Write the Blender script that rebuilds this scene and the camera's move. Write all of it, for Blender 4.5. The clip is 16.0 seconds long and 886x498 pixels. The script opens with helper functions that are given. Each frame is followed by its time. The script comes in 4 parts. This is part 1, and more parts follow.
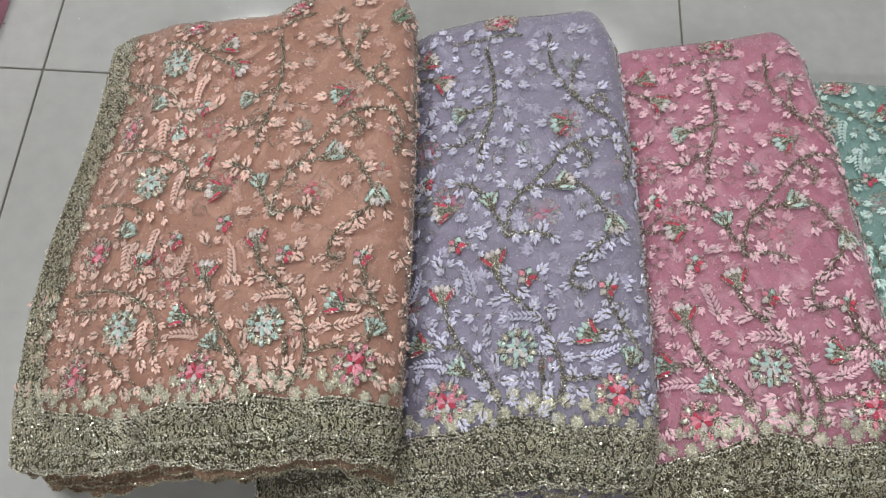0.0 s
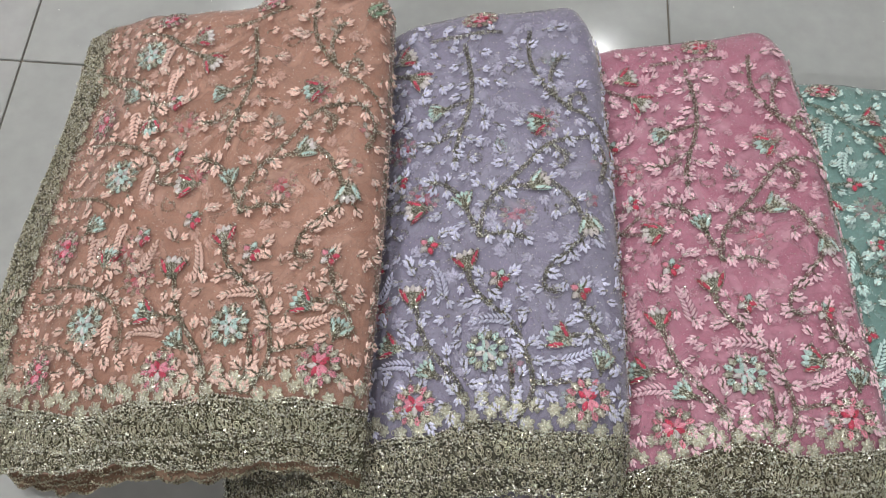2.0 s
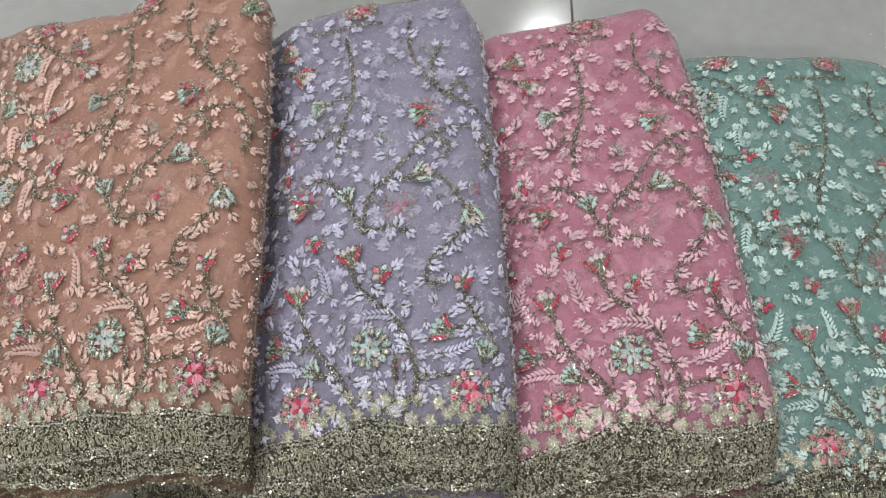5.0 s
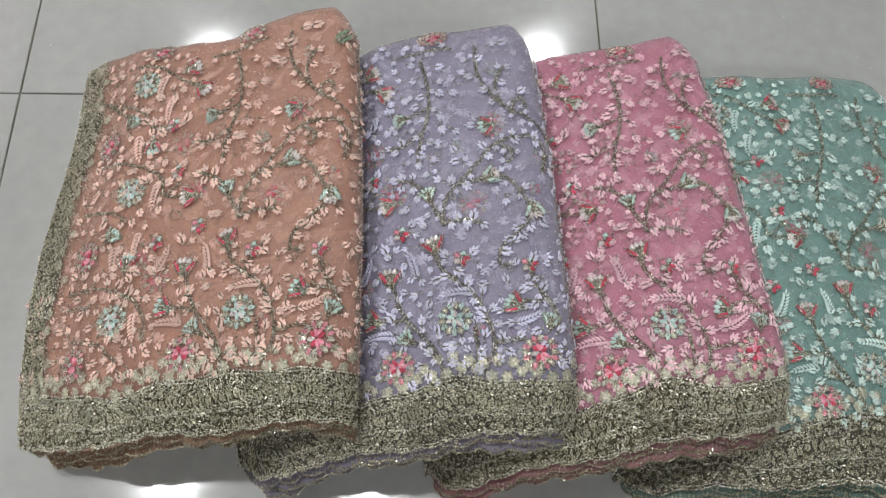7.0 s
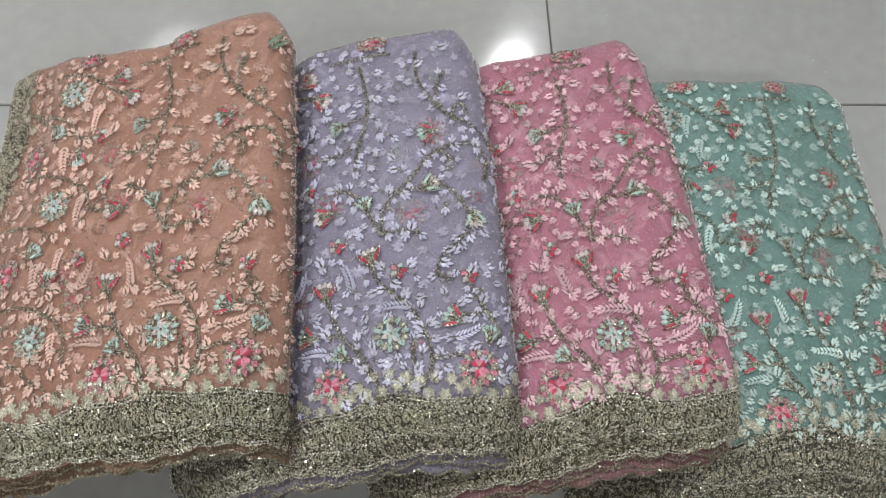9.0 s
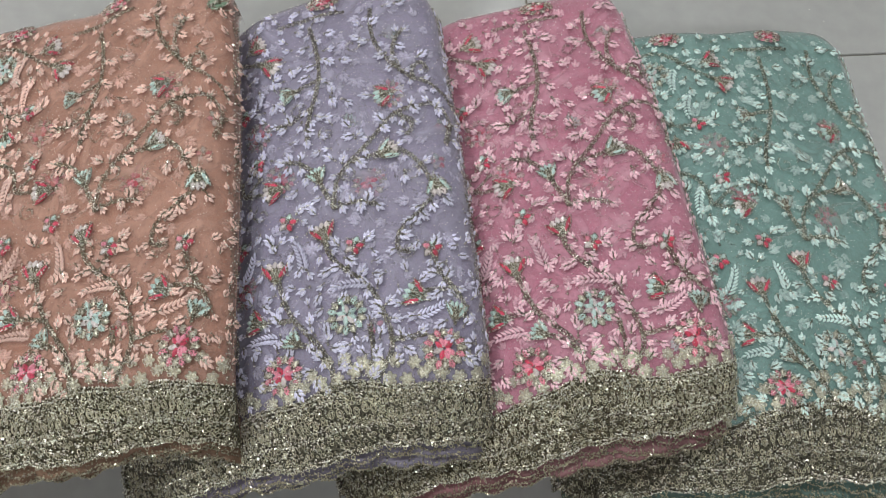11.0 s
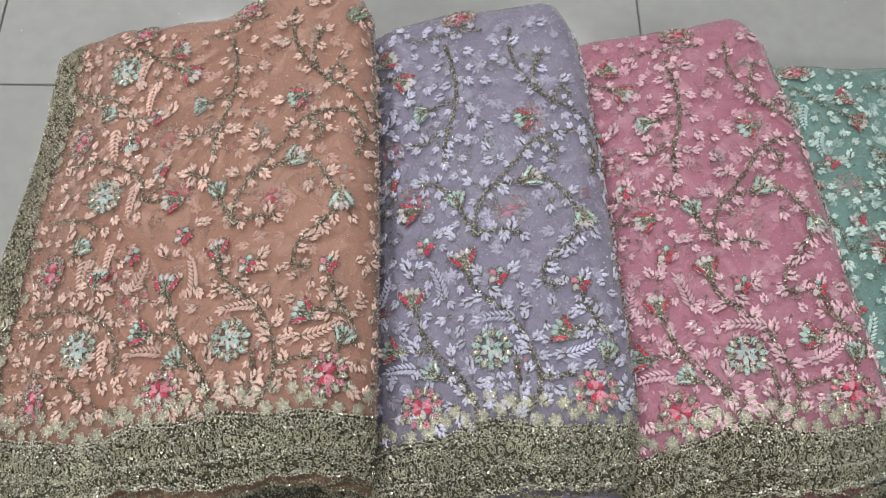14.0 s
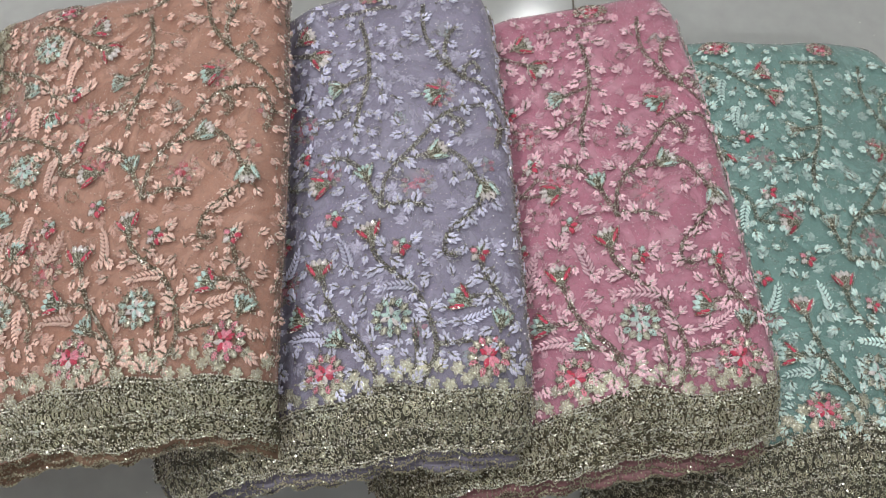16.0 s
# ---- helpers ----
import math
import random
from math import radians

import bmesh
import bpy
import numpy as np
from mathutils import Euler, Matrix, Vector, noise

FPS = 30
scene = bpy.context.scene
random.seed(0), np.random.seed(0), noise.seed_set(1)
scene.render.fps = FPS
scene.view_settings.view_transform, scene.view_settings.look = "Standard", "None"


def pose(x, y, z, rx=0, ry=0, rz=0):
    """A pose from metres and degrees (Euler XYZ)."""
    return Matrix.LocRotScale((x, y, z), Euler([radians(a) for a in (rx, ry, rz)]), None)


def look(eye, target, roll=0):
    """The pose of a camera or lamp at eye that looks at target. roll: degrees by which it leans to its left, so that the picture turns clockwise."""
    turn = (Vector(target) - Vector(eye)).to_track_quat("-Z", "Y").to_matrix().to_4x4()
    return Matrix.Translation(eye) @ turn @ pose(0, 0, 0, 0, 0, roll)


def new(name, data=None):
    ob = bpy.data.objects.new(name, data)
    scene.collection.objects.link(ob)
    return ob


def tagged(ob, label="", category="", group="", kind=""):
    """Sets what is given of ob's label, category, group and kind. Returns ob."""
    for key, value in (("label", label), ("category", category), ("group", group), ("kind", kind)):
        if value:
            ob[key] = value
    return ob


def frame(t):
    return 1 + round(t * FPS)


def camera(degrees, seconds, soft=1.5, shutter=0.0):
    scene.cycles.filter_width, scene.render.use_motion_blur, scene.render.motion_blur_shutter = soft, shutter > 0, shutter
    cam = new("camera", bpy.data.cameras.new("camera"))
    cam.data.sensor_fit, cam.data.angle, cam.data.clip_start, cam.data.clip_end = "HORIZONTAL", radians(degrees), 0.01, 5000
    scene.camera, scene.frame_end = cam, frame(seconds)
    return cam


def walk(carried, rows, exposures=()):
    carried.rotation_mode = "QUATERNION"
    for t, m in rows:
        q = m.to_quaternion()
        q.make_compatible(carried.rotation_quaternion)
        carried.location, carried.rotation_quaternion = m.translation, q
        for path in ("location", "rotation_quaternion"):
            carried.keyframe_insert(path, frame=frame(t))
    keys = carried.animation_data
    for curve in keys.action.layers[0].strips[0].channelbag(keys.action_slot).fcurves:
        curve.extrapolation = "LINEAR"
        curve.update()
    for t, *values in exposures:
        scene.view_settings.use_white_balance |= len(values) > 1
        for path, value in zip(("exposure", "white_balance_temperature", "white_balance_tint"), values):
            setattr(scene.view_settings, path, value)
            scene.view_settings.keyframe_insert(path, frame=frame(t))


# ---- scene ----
cam = camera(58.0, 16.0, 0.5)
PATH = [
    (0, (0.07, 0.105, 0.63), (0.049, 0.882, -1.213), 1.6),
    (0.5, (0.074, 0.107, 0.627), (0.053, 0.885, -1.215), 1.9),
    (1, (0.081, 0.112, 0.624), (0.062, 0.892, -1.218), 2.1),
    (1.5, (0.084, 0.113, 0.621), (0.066, 0.888, -1.222), 2.4),
    (2, (0.089, 0.111, 0.622), (0.065, 0.883, -1.223), 2.2),
    (2.5, (0.117, 0.115, 0.618), (0.095, 0.874, -1.232), 1.7),
    (3, (0.135, 0.117, 0.608), (0.126, 0.871, -1.245), 1.7),
    (3.5, (0.138, 0.119, 0.61), (0.136, 0.866, -1.245), 1.2),
    (4, (0.145, 0.123, 0.615), (0.159, 0.871, -1.24), 1.5),
    (4.2, (0.154, 0.127, 0.614), (0.168, 0.871, -1.242), 1.1),
    (6.3, (0.12, 0.092, 0.693), (0.166, 0.835, -1.163), 3.9),
    (6.5, (0.109, 0.087, 0.708), (0.159, 0.836, -1.146), 4.0),
    (7, (0.087, 0.068, 0.709), (0.148, 0.83, -1.139), 4.4),
    (7.5, (0.081, 0.065, 0.711), (0.161, 0.837, -1.133), 5.6),
    (8, (0.078, 0.077, 0.714), (0.169, 0.861, -1.124), 6.6),
    (8.5, (0.093, 0.079, 0.713), (0.187, 0.874, -1.12), 6.9),
    (9, (0.122, 0.076, 0.687), (0.224, 0.867, -1.147), 6.2),
    (9.2, (0.127, 0.078, 0.681), (0.227, 0.872, -1.152), 5.7),
    (11.3, (0.16, 0.082, 0.63), (0.237, 0.856, -1.212), 2.4),
    (11.5, (0.162, 0.082, 0.63), (0.238, 0.854, -1.213), 2.4),
    (12, (0.164, 0.08, 0.631), (0.237, 0.847, -1.215), 2.4),
    (12.5, (0.159, 0.083, 0.633), (0.229, 0.847, -1.214), 2.2),
    (13, (0.126, 0.092, 0.631), (0.193, 0.858, -1.216), 2.9),
    (13.5, (0.094, 0.102, 0.626), (0.164, 0.876, -1.217), 4.1),
    (14, (0.068, 0.11, 0.619), (0.134, 0.891, -1.221), 4.8),
    (14.5, (0.056, 0.123, 0.608), (0.128, 0.896, -1.235), 5.6),
    (15, (0.068, 0.126, 0.611), (0.141, 0.885, -1.238), 5.7),
    (15.5, (0.095, 0.11, 0.615), (0.16, 0.857, -1.239), 5.4),
    (16, (0.13, 0.098, 0.633), (0.194, 0.834, -1.225), 4.7),
]
walk(cam, [(t, look(eye, target, roll)) for t, eye, target, roll in PATH])

# ---- light and room ----
scene.view_settings.exposure = 0.0
world = bpy.data.worlds.new("room_air")
world.use_nodes = True
world.node_tree.nodes["Background"].inputs[0].default_value = (0.9, 0.95, 1.0, 1)
world.node_tree.nodes["Background"].inputs[1].default_value = 0.02
scene.world = world
# three from floor highlights, then added unseen: one for seam shadows, two front fill
LAMPS = ((-0.935, 2.48), (0.69, 2.52), (-0.91, 0.47), (-0.12, 0.47), (-0.90, -1.90), (0.66, -1.90))
LAMP_WATTS = 960.0
CEILING = 2.7

# ---- materials ----


def material(name, colour, rough=0.6, metal=0.0, spread=0.12, grain=300.0, bump=0.15, fine=2.0, sheen=0.0, each=0.0):
    """A surface with stains at a large scale, grain at a small one and, where wanted, a tone of its own for each object."""
    m = bpy.data.materials.new(name)
    m.use_nodes = True
    nt = m.node_tree
    bsdf = nt.nodes["Principled BSDF"]
    geo = nt.nodes.new("ShaderNodeNewGeometry")
    big, small = nt.nodes.new("ShaderNodeTexNoise"), nt.nodes.new("ShaderNodeTexNoise")
    big.inputs["Scale"].default_value, big.inputs["Detail"].default_value = fine * 12, 4
    small.inputs["Scale"].default_value, small.inputs["Detail"].default_value = grain, 3
    for n in (big, small):
        nt.links.new(geo.outputs["Position"], n.inputs["Vector"])
    add = nt.nodes.new("ShaderNodeMath")
    add.operation = "ADD"
    nt.links.new(big.outputs["Fac"], add.inputs[0])
    nt.links.new(small.outputs["Fac"], add.inputs[1])
    scale = nt.nodes.new("ShaderNodeMapRange")
    scale.inputs["From Min"].default_value, scale.inputs["From Max"].default_value = 0.55, 1.45
    scale.inputs["To Min"].default_value, scale.inputs["To Max"].default_value = 1 - spread, 1 + spread
    nt.links.new(add.outputs[0], scale.inputs["Value"])
    value = scale.outputs["Result"]
    if each:
        info = nt.nodes.new("ShaderNodeObjectInfo")
        own = nt.nodes.new("ShaderNodeMapRange")
        own.inputs["To Min"].default_value, own.inputs["To Max"].default_value = 1 - each, 1 + each
        nt.links.new(info.outputs["Random"], own.inputs["Value"])
        mul = nt.nodes.new("ShaderNodeMath")
        mul.operation = "MULTIPLY"
        nt.links.new(value, mul.inputs[0])
        nt.links.new(own.outputs["Result"], mul.inputs[1])
        value = mul.outputs[0]
    hsv = nt.nodes.new("ShaderNodeHueSaturation")
    hsv.inputs["Color"].default_value = (*colour, 1)
    nt.links.new(value, hsv.inputs["Value"])
    nt.links.new(hsv.outputs["Color"], bsdf.inputs["Base Color"])
    bsdf.inputs["Roughness"].default_value, bsdf.inputs["Metallic"].default_value = rough, metal
    if sheen:
        bsdf.inputs["Sheen Weight"].default_value = sheen
    if bump:
        bp = nt.nodes.new("ShaderNodeBump")
        bp.inputs["Strength"].default_value, bp.inputs["Distance"].default_value = bump, 0.001
        nt.links.new(small.outputs["Fac"], bp.inputs["Height"])
        nt.links.new(bp.outputs["Normal"], bsdf.inputs["Normal"])
    return m


def satin(name, colour, spread=0.16, each=0.16):
    """Satin-stitch thread: ribs across each stitch, shade painted into the colour of the grooves, and a soft shine."""
    m = material(name, colour, 0.42, 0.0, spread, 900.0, 0.0, 6.0, 0.25, each)
    nt = m.node_tree
    bsdf = nt.nodes["Principled BSDF"]
    tc, wave, bp = nt.nodes.new("ShaderNodeTexCoord"), nt.nodes.new("ShaderNodeTexWave"), nt.nodes.new("ShaderNodeBump")
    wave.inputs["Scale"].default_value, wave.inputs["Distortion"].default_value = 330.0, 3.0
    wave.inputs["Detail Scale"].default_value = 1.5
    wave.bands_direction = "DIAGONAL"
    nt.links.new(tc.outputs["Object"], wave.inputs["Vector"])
    groove_shade = nt.nodes.new("ShaderNodeMapRange")
    groove_shade.inputs["To Min"].default_value, groove_shade.inputs["To Max"].default_value = 0.80, 1.10
    nt.links.new(wave.outputs["Fac"], groove_shade.inputs["Value"])
    hsv = next(n for n in nt.nodes if n.bl_idname == "ShaderNodeHueSaturation")
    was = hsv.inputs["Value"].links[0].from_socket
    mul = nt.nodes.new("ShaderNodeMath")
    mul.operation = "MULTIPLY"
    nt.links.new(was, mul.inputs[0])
    nt.links.new(groove_shade.outputs["Result"], mul.inputs[1])
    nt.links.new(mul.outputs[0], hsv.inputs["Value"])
    bp.inputs["Strength"].default_value, bp.inputs["Distance"].default_value = 0.5, 0.0006
    nt.links.new(wave.outputs["Fac"], bp.inputs["Height"])
    nt.links.new(bp.outputs["Normal"], bsdf.inputs["Normal"])
    return m


def sheer(name, colour, cover):
    """Fine net: threads that cover part of what lies beneath, uneven where the folds double it."""
    m = material(name, colour, 0.55, 0.0, 0.17, 420.0, 0.10, 2.4, 0.5)
    nt = m.node_tree
    bsdf, out = nt.nodes["Principled BSDF"], nt.nodes["Material Output"]
    crease, bend = nt.nodes.new("ShaderNodeTexNoise"), nt.nodes.new("ShaderNodeBump")
    crease.inputs["Scale"].default_value, crease.inputs["Detail"].default_value, crease.inputs["Distortion"].default_value = 38.0, 5, 1.6
    bend.inputs["Strength"].default_value, bend.inputs["Distance"].default_value = 0.75, 0.005
    place = nt.nodes.new("ShaderNodeNewGeometry")
    nt.links.new(place.outputs["Position"], crease.inputs["Vector"])
    nt.links.new(crease.outputs["Fac"], bend.inputs["Height"])
    old = bsdf.inputs["Normal"].links[0].from_node
    nt.links.new(bend.outputs["Normal"], old.inputs["Normal"])
    mix, clear = nt.nodes.new("ShaderNodeMixShader"), nt.nodes.new("ShaderNodeBsdfTransparent")
    clear.inputs["Color"].default_value = (0.96, 0.94, 0.94, 1)
    geo, cloud = nt.nodes.new("ShaderNodeNewGeometry"), nt.nodes.new("ShaderNodeTexNoise")
    cloud.inputs["Scale"].default_value, cloud.inputs["Detail"].default_value, cloud.inputs["Distortion"].default_value = 30.0, 5, 2.2
    nt.links.new(geo.outputs["Position"], cloud.inputs["Vector"])
    rng = nt.nodes.new("ShaderNodeMapRange")
    rng.inputs["From Min"].default_value, rng.inputs["From Max"].default_value = 0.3, 0.7
    rng.inputs["To Min"].default_value, rng.inputs["To Max"].default_value = cover - 0.22, cover + 0.26
    nt.links.new(cloud.outputs["Fac"], rng.inputs["Value"])
    nt.links.new(rng.outputs["Result"], mix.inputs["Fac"])
    nt.links.new(clear.outputs[0], mix.inputs[1])
    nt.links.new(bsdf.outputs[0], mix.inputs[2])
    nt.links.new(mix.outputs[0], out.inputs["Surface"])
    return m


def lace_material(name, colour):
    """Metal-thread lace: cords round small holes, the holes' shade painted into the colour."""
    m = material(name, colour, 0.38, 0.65, 0.30, 1100.0, 0.0, 5.0)
    nt = m.node_tree
    bsdf = nt.nodes["Principled BSDF"]
    geo, cell, bp = nt.nodes.new("ShaderNodeNewGeometry"), nt.nodes.new("ShaderNodeTexVoronoi"), nt.nodes.new("ShaderNodeBump")
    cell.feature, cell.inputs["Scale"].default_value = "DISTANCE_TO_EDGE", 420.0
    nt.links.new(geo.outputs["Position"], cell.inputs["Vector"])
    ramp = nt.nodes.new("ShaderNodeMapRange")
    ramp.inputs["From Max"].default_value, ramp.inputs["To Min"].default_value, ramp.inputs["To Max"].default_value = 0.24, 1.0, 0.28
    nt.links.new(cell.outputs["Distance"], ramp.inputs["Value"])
    hsv = next(n for n in nt.nodes if n.bl_idname == "ShaderNodeHueSaturation")
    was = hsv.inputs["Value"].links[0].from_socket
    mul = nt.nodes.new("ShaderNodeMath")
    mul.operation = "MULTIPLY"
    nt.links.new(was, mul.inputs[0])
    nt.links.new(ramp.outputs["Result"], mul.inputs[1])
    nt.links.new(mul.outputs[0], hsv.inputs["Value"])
    bp.inputs["Strength"].default_value, bp.inputs["Distance"].default_value = 0.8, 0.0015
    nt.links.new(ramp.outputs["Result"], bp.inputs["Height"])
    nt.links.new(bp.outputs["Normal"], bsdf.inputs["Normal"])
    return m


ANTIQUE = material("antique_metal", (0.14, 0.128, 0.09), 0.36, 0.7, 0.35, 700.0, 0.0, 5.0)
GOLD = material("gold_thread", (0.52, 0.505, 0.405), 0.26, 0.85, 0.45, 700.0, 0.0, 5.0)
SEQUIN = material("sequin_foil", (0.93, 0.92, 0.85), 0.28, 1.0, 0.1, 300.0, 0.0, 3.0)
CORD = material("lace_cord", (0.38, 0.35, 0.25), 0.36, 0.6, 0.45, 900.0, 0.0, 5.0)
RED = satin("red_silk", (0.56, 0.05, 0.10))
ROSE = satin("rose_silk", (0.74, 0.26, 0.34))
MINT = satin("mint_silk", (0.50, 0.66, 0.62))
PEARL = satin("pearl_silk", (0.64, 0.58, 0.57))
LOOP = material("lace_loop", (0.56, 0.535, 0.405), 0.28, 0.75, 0.5, 900.0, 0.0, 6.0)
SILVER = material("silver_gilt_thread", (0.57, 0.555, 0.46), 0.30, 0.65, 0.3, 900.0, 0.0, 6.0, 0.0, 0.15)
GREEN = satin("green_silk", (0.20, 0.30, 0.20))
COLOURS = {
    "peach": dict(net=(0.55, 0.32, 0.24), body=(0.38, 0.20, 0.14), leaf=(0.82, 0.57, 0.49), lace=(0.18, 0.162, 0.10), fold_shade=(0.21, 0.13, 0.085)),
    "lavender": dict(net=(0.365, 0.345, 0.44), body=(0.265, 0.245, 0.345), leaf=(0.66, 0.65, 0.81), lace=(0.175, 0.163, 0.12), fold_shade=(0.17, 0.155, 0.20)),
    "pink": dict(net=(0.62, 0.295, 0.38), body=(0.44, 0.155, 0.23), leaf=(0.85, 0.56, 0.63), lace=(0.18, 0.156, 0.10), fold_shade=(0.21, 0.10, 0.105)),
    "aqua": dict(net=(0.24, 0.40, 0.365), body=(0.18, 0.325, 0.295), leaf=(0.66, 0.82, 0.78), lace=(0.175, 0.163, 0.12), fold_shade=(0.09, 0.145, 0.125)),
}
for _name, _c in COLOURS.items():
    _c["net_m"] = sheer(_name + "_net", _c["net"], 0.34)
    _c["body_m"] = material(_name + "_georgette", _c["body"], 0.6, 0.0, 0.25, 500.0, 0.2, 2.2, 0.4)
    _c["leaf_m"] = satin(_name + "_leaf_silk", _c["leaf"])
    # cloth colour darkened and browned: the shade on the lower front folds, painted in
    _c["fold_shade_m"] = material(_name + "_shaded_fold", _c["fold_shade"], 0.7, 0.0, 0.35, 500.0, 0.3, 3.0)
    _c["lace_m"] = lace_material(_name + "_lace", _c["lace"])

# ---- shape of the folded pieces: u runs from the left edge to the right, v from the front edge to the back ----
SPAN, DEEP = 0.265, 0.350          # width and depth of one folded piece


def ease(x, xs, ys):
    """Smooth interpolation through a few (x, y) stations."""
    if x <= xs[0]:
        return ys[0]
    for a, b, p, q in zip(xs, xs[1:], ys, ys[1:]):
        if x <= b:
            f = (x - a) / (b - a)
            return p + (q - p) * (0.55 * f + 0.45 * f * f * (3 - 2 * f))
    return ys[-1]


STATIONS = (0.0, 0.12, 0.26, 0.5, 0.7, 0.92, 1.0)
PIECES = {
    "peach": dict(left=(-0.225, -0.218, -0.003), right=(0.045, 0.036, 0.004), front=(0.157, 0.173), back=(0.506, 0.525),
                  high=(0.080, 0.099, 0.122, 0.142, 0.160, 0.172, 0.164), slant=-0.002, thick=(0.078, 0.022), under=0.004, phase=0.3, askew=0.0, hem=0.003),
    "lavender": dict(left=(-0.064, -0.075, -0.004), right=(0.203, 0.184, 0.004), front=(0.142, 0.170), back=(0.494, 0.522),
                     high=(0.018, 0.056, 0.096, 0.134, 0.150, 0.157, 0.150), slant=-0.004, thick=(0.053, 0.016), under=0.008, phase=1.7, askew=0.03, hem=0.005),
    "pink": dict(left=(0.098, 0.080, -0.004), right=(0.364, 0.331, 0.004), front=(0.133, 0.172), back=(0.492, 0.523),
                 high=(0.018, 0.054, 0.092, 0.128, 0.142, 0.144, 0.140), slant=-0.016, thick=(0.049, 0.022), under=0.009, phase=3.1, askew=0.12, hem=0.006),
    "aqua": dict(left=(0.262, 0.268, -0.003), right=(0.547, 0.546, 0.003), front=(0.132, 0.134), back=(0.516, 0.531),
                 high=(0.012, 0.040, 0.072, 0.085, 0.079, 0.066, 0.066), slant=-0.016, thick=(0.044, 0.060), under=0.008, phase=4.4, askew=0.15, hem=0.024),
}


def top(piece, u, v):
    """The place of (u, v) on the upper side of a piece."""
    p = PIECES[piece]
    uu, vv = min(max(u, 0.0), 1.0), min(max(v, 0.0), 1.0)
    bow = 4 * vv * (1 - vv)
    xl = p["left"][0] + (p["left"][1] - p["left"][0]) * vv + p["left"][2] * bow + (0.004 * math.sin(8 * (vv - 0.6)) if piece == "peach" else 0.003 * math.sin(9 * vv + p["phase"]))
    xr = p["right"][0] + (p["right"][1] - p["right"][0]) * vv + p["right"][2] * bow
    yf = p["front"][0] + (p["front"][1] - p["front"][0]) * uu + 0.0022 * math.sin(17 * uu + p["phase"])
    yb = p["back"][0] + (p["back"][1] - p["back"][0]) * uu + 0.003 * math.sin(11 * uu + p["phase"])
    if vv < 0.07:
        yf -= 0.0026 * abs(math.sin(math.pi * uu * SPAN / 0.023 + p["phase"])) * (1 - vv / 0.07)
    if uu < 0.1:
        yf += (0.008 if piece == "peach" else 0.018) * ((0.1 - uu) / 0.1) ** 2
    if piece == "peach":
        yb -= 0.011 * math.exp(-((uu - 0.6) / 0.16) ** 2)
    if uu > 0.9:
        yb -= (0.018 if piece == "aqua" else 0.030) * ((uu - 0.9) / 0.1) ** 2.2
    x, y = xl + (xr - xl) * u, yf + (yb - yf) * v
    z = ease(uu, STATIONS, p["high"]) + p["slant"] * (vv - 0.4)
    for d, r, f in (((1 - uu) * SPAN, 0.013, 1.0), ((1 - vv) * DEEP, 0.030, 0.15 + 0.70 * min(1.0, 2.5 * uu))):
        if d < r:
            z -= f * (r - math.sqrt(max(r * r - (r - d) ** 2, 0)))
    d = vv * DEEP
    if d < 0.05:
        z -= 0.030 * (0.35 + 0.65 * uu) * ((0.05 - d) / 0.05) ** 1.7
    z += 0.0011 * math.sin(23 * x + 3 + p["phase"]) * math.sin(19 * y + 2 * p["phase"]) + 0.0007 * math.sin(71 * x - 33 * y + p["phase"])
    return Vector((x, y, z))

# ---- embroidery pattern, the same on every piece: thousandths of u and v, degrees ----
RED_ROSETTE = ((173, 707, -19), (196, 415, 12), (195, 167, -7), (519, 155, 103), (894, 144, 18), (650, 946, -17), (322, 950, 26),)
AQUA_ROSETTE = ((283, 857, -10), (302, 563, -15), (307, 253, -7), (679, 229, 27),)
TULIP = ((489, 820, -36), (632, 408, 99), (510, 355, 88), (496, 523, -169), (453, 884, 19),)
BELL = ((457, 262, 161), (837, 253, 152), (345, 673, -86), (335, 386, 74), (794, 690, -167),)
FIVE = ((404, 724, -17), (450, 592, 23), (539, 449, -3), (419, 415, -21), (706, 361, -8), (889, 338, 3),)
BUD = ((257, 754, 48), (273, 458, 45), (531, 738, -173), (615, 533, 101), (546, 215, 134), (928, 212, 77),)
LILY = ((800, 559, 27), (914, 462, -80),)
VINES_UPPER = (
    ((605, 889), (620, 825), (624, 771), (618, 732), (600, 689), (587, 648), (588, 614)),
    ((600, 689), (549, 671), (490, 667)),
    ((781, 906), (778, 847), (796, 798), (840, 750), (881, 717), (921, 700), (958, 690), (980, 682)),
    ((946, 565), (963, 626), (942, 649), (897, 649), (827, 645), (783, 613), (739, 576), (688, 535), (662, 498), (658, 450)),
    ((706, 544), (764, 554), (808, 564), (847, 545), (879, 514), (897, 481), (914, 459), (874, 423), (830, 393), (811, 368), (810, 345), (835, 336), (843, 350)),
    ((827, 642), (856, 619), (863, 600), (848, 588)),
    ((615, 530), (630, 498), (658, 450)),
    ((520, 584), (564, 570), (612, 536)),
    ((658, 450), (709, 454), (762, 441)),
    ((844, 751), (830, 790), (843, 825), (867, 843)),
    ((617, 749), (579, 745), (542, 737)),
    ((877, 717), (878, 743), (905, 752), (915, 736)),
)
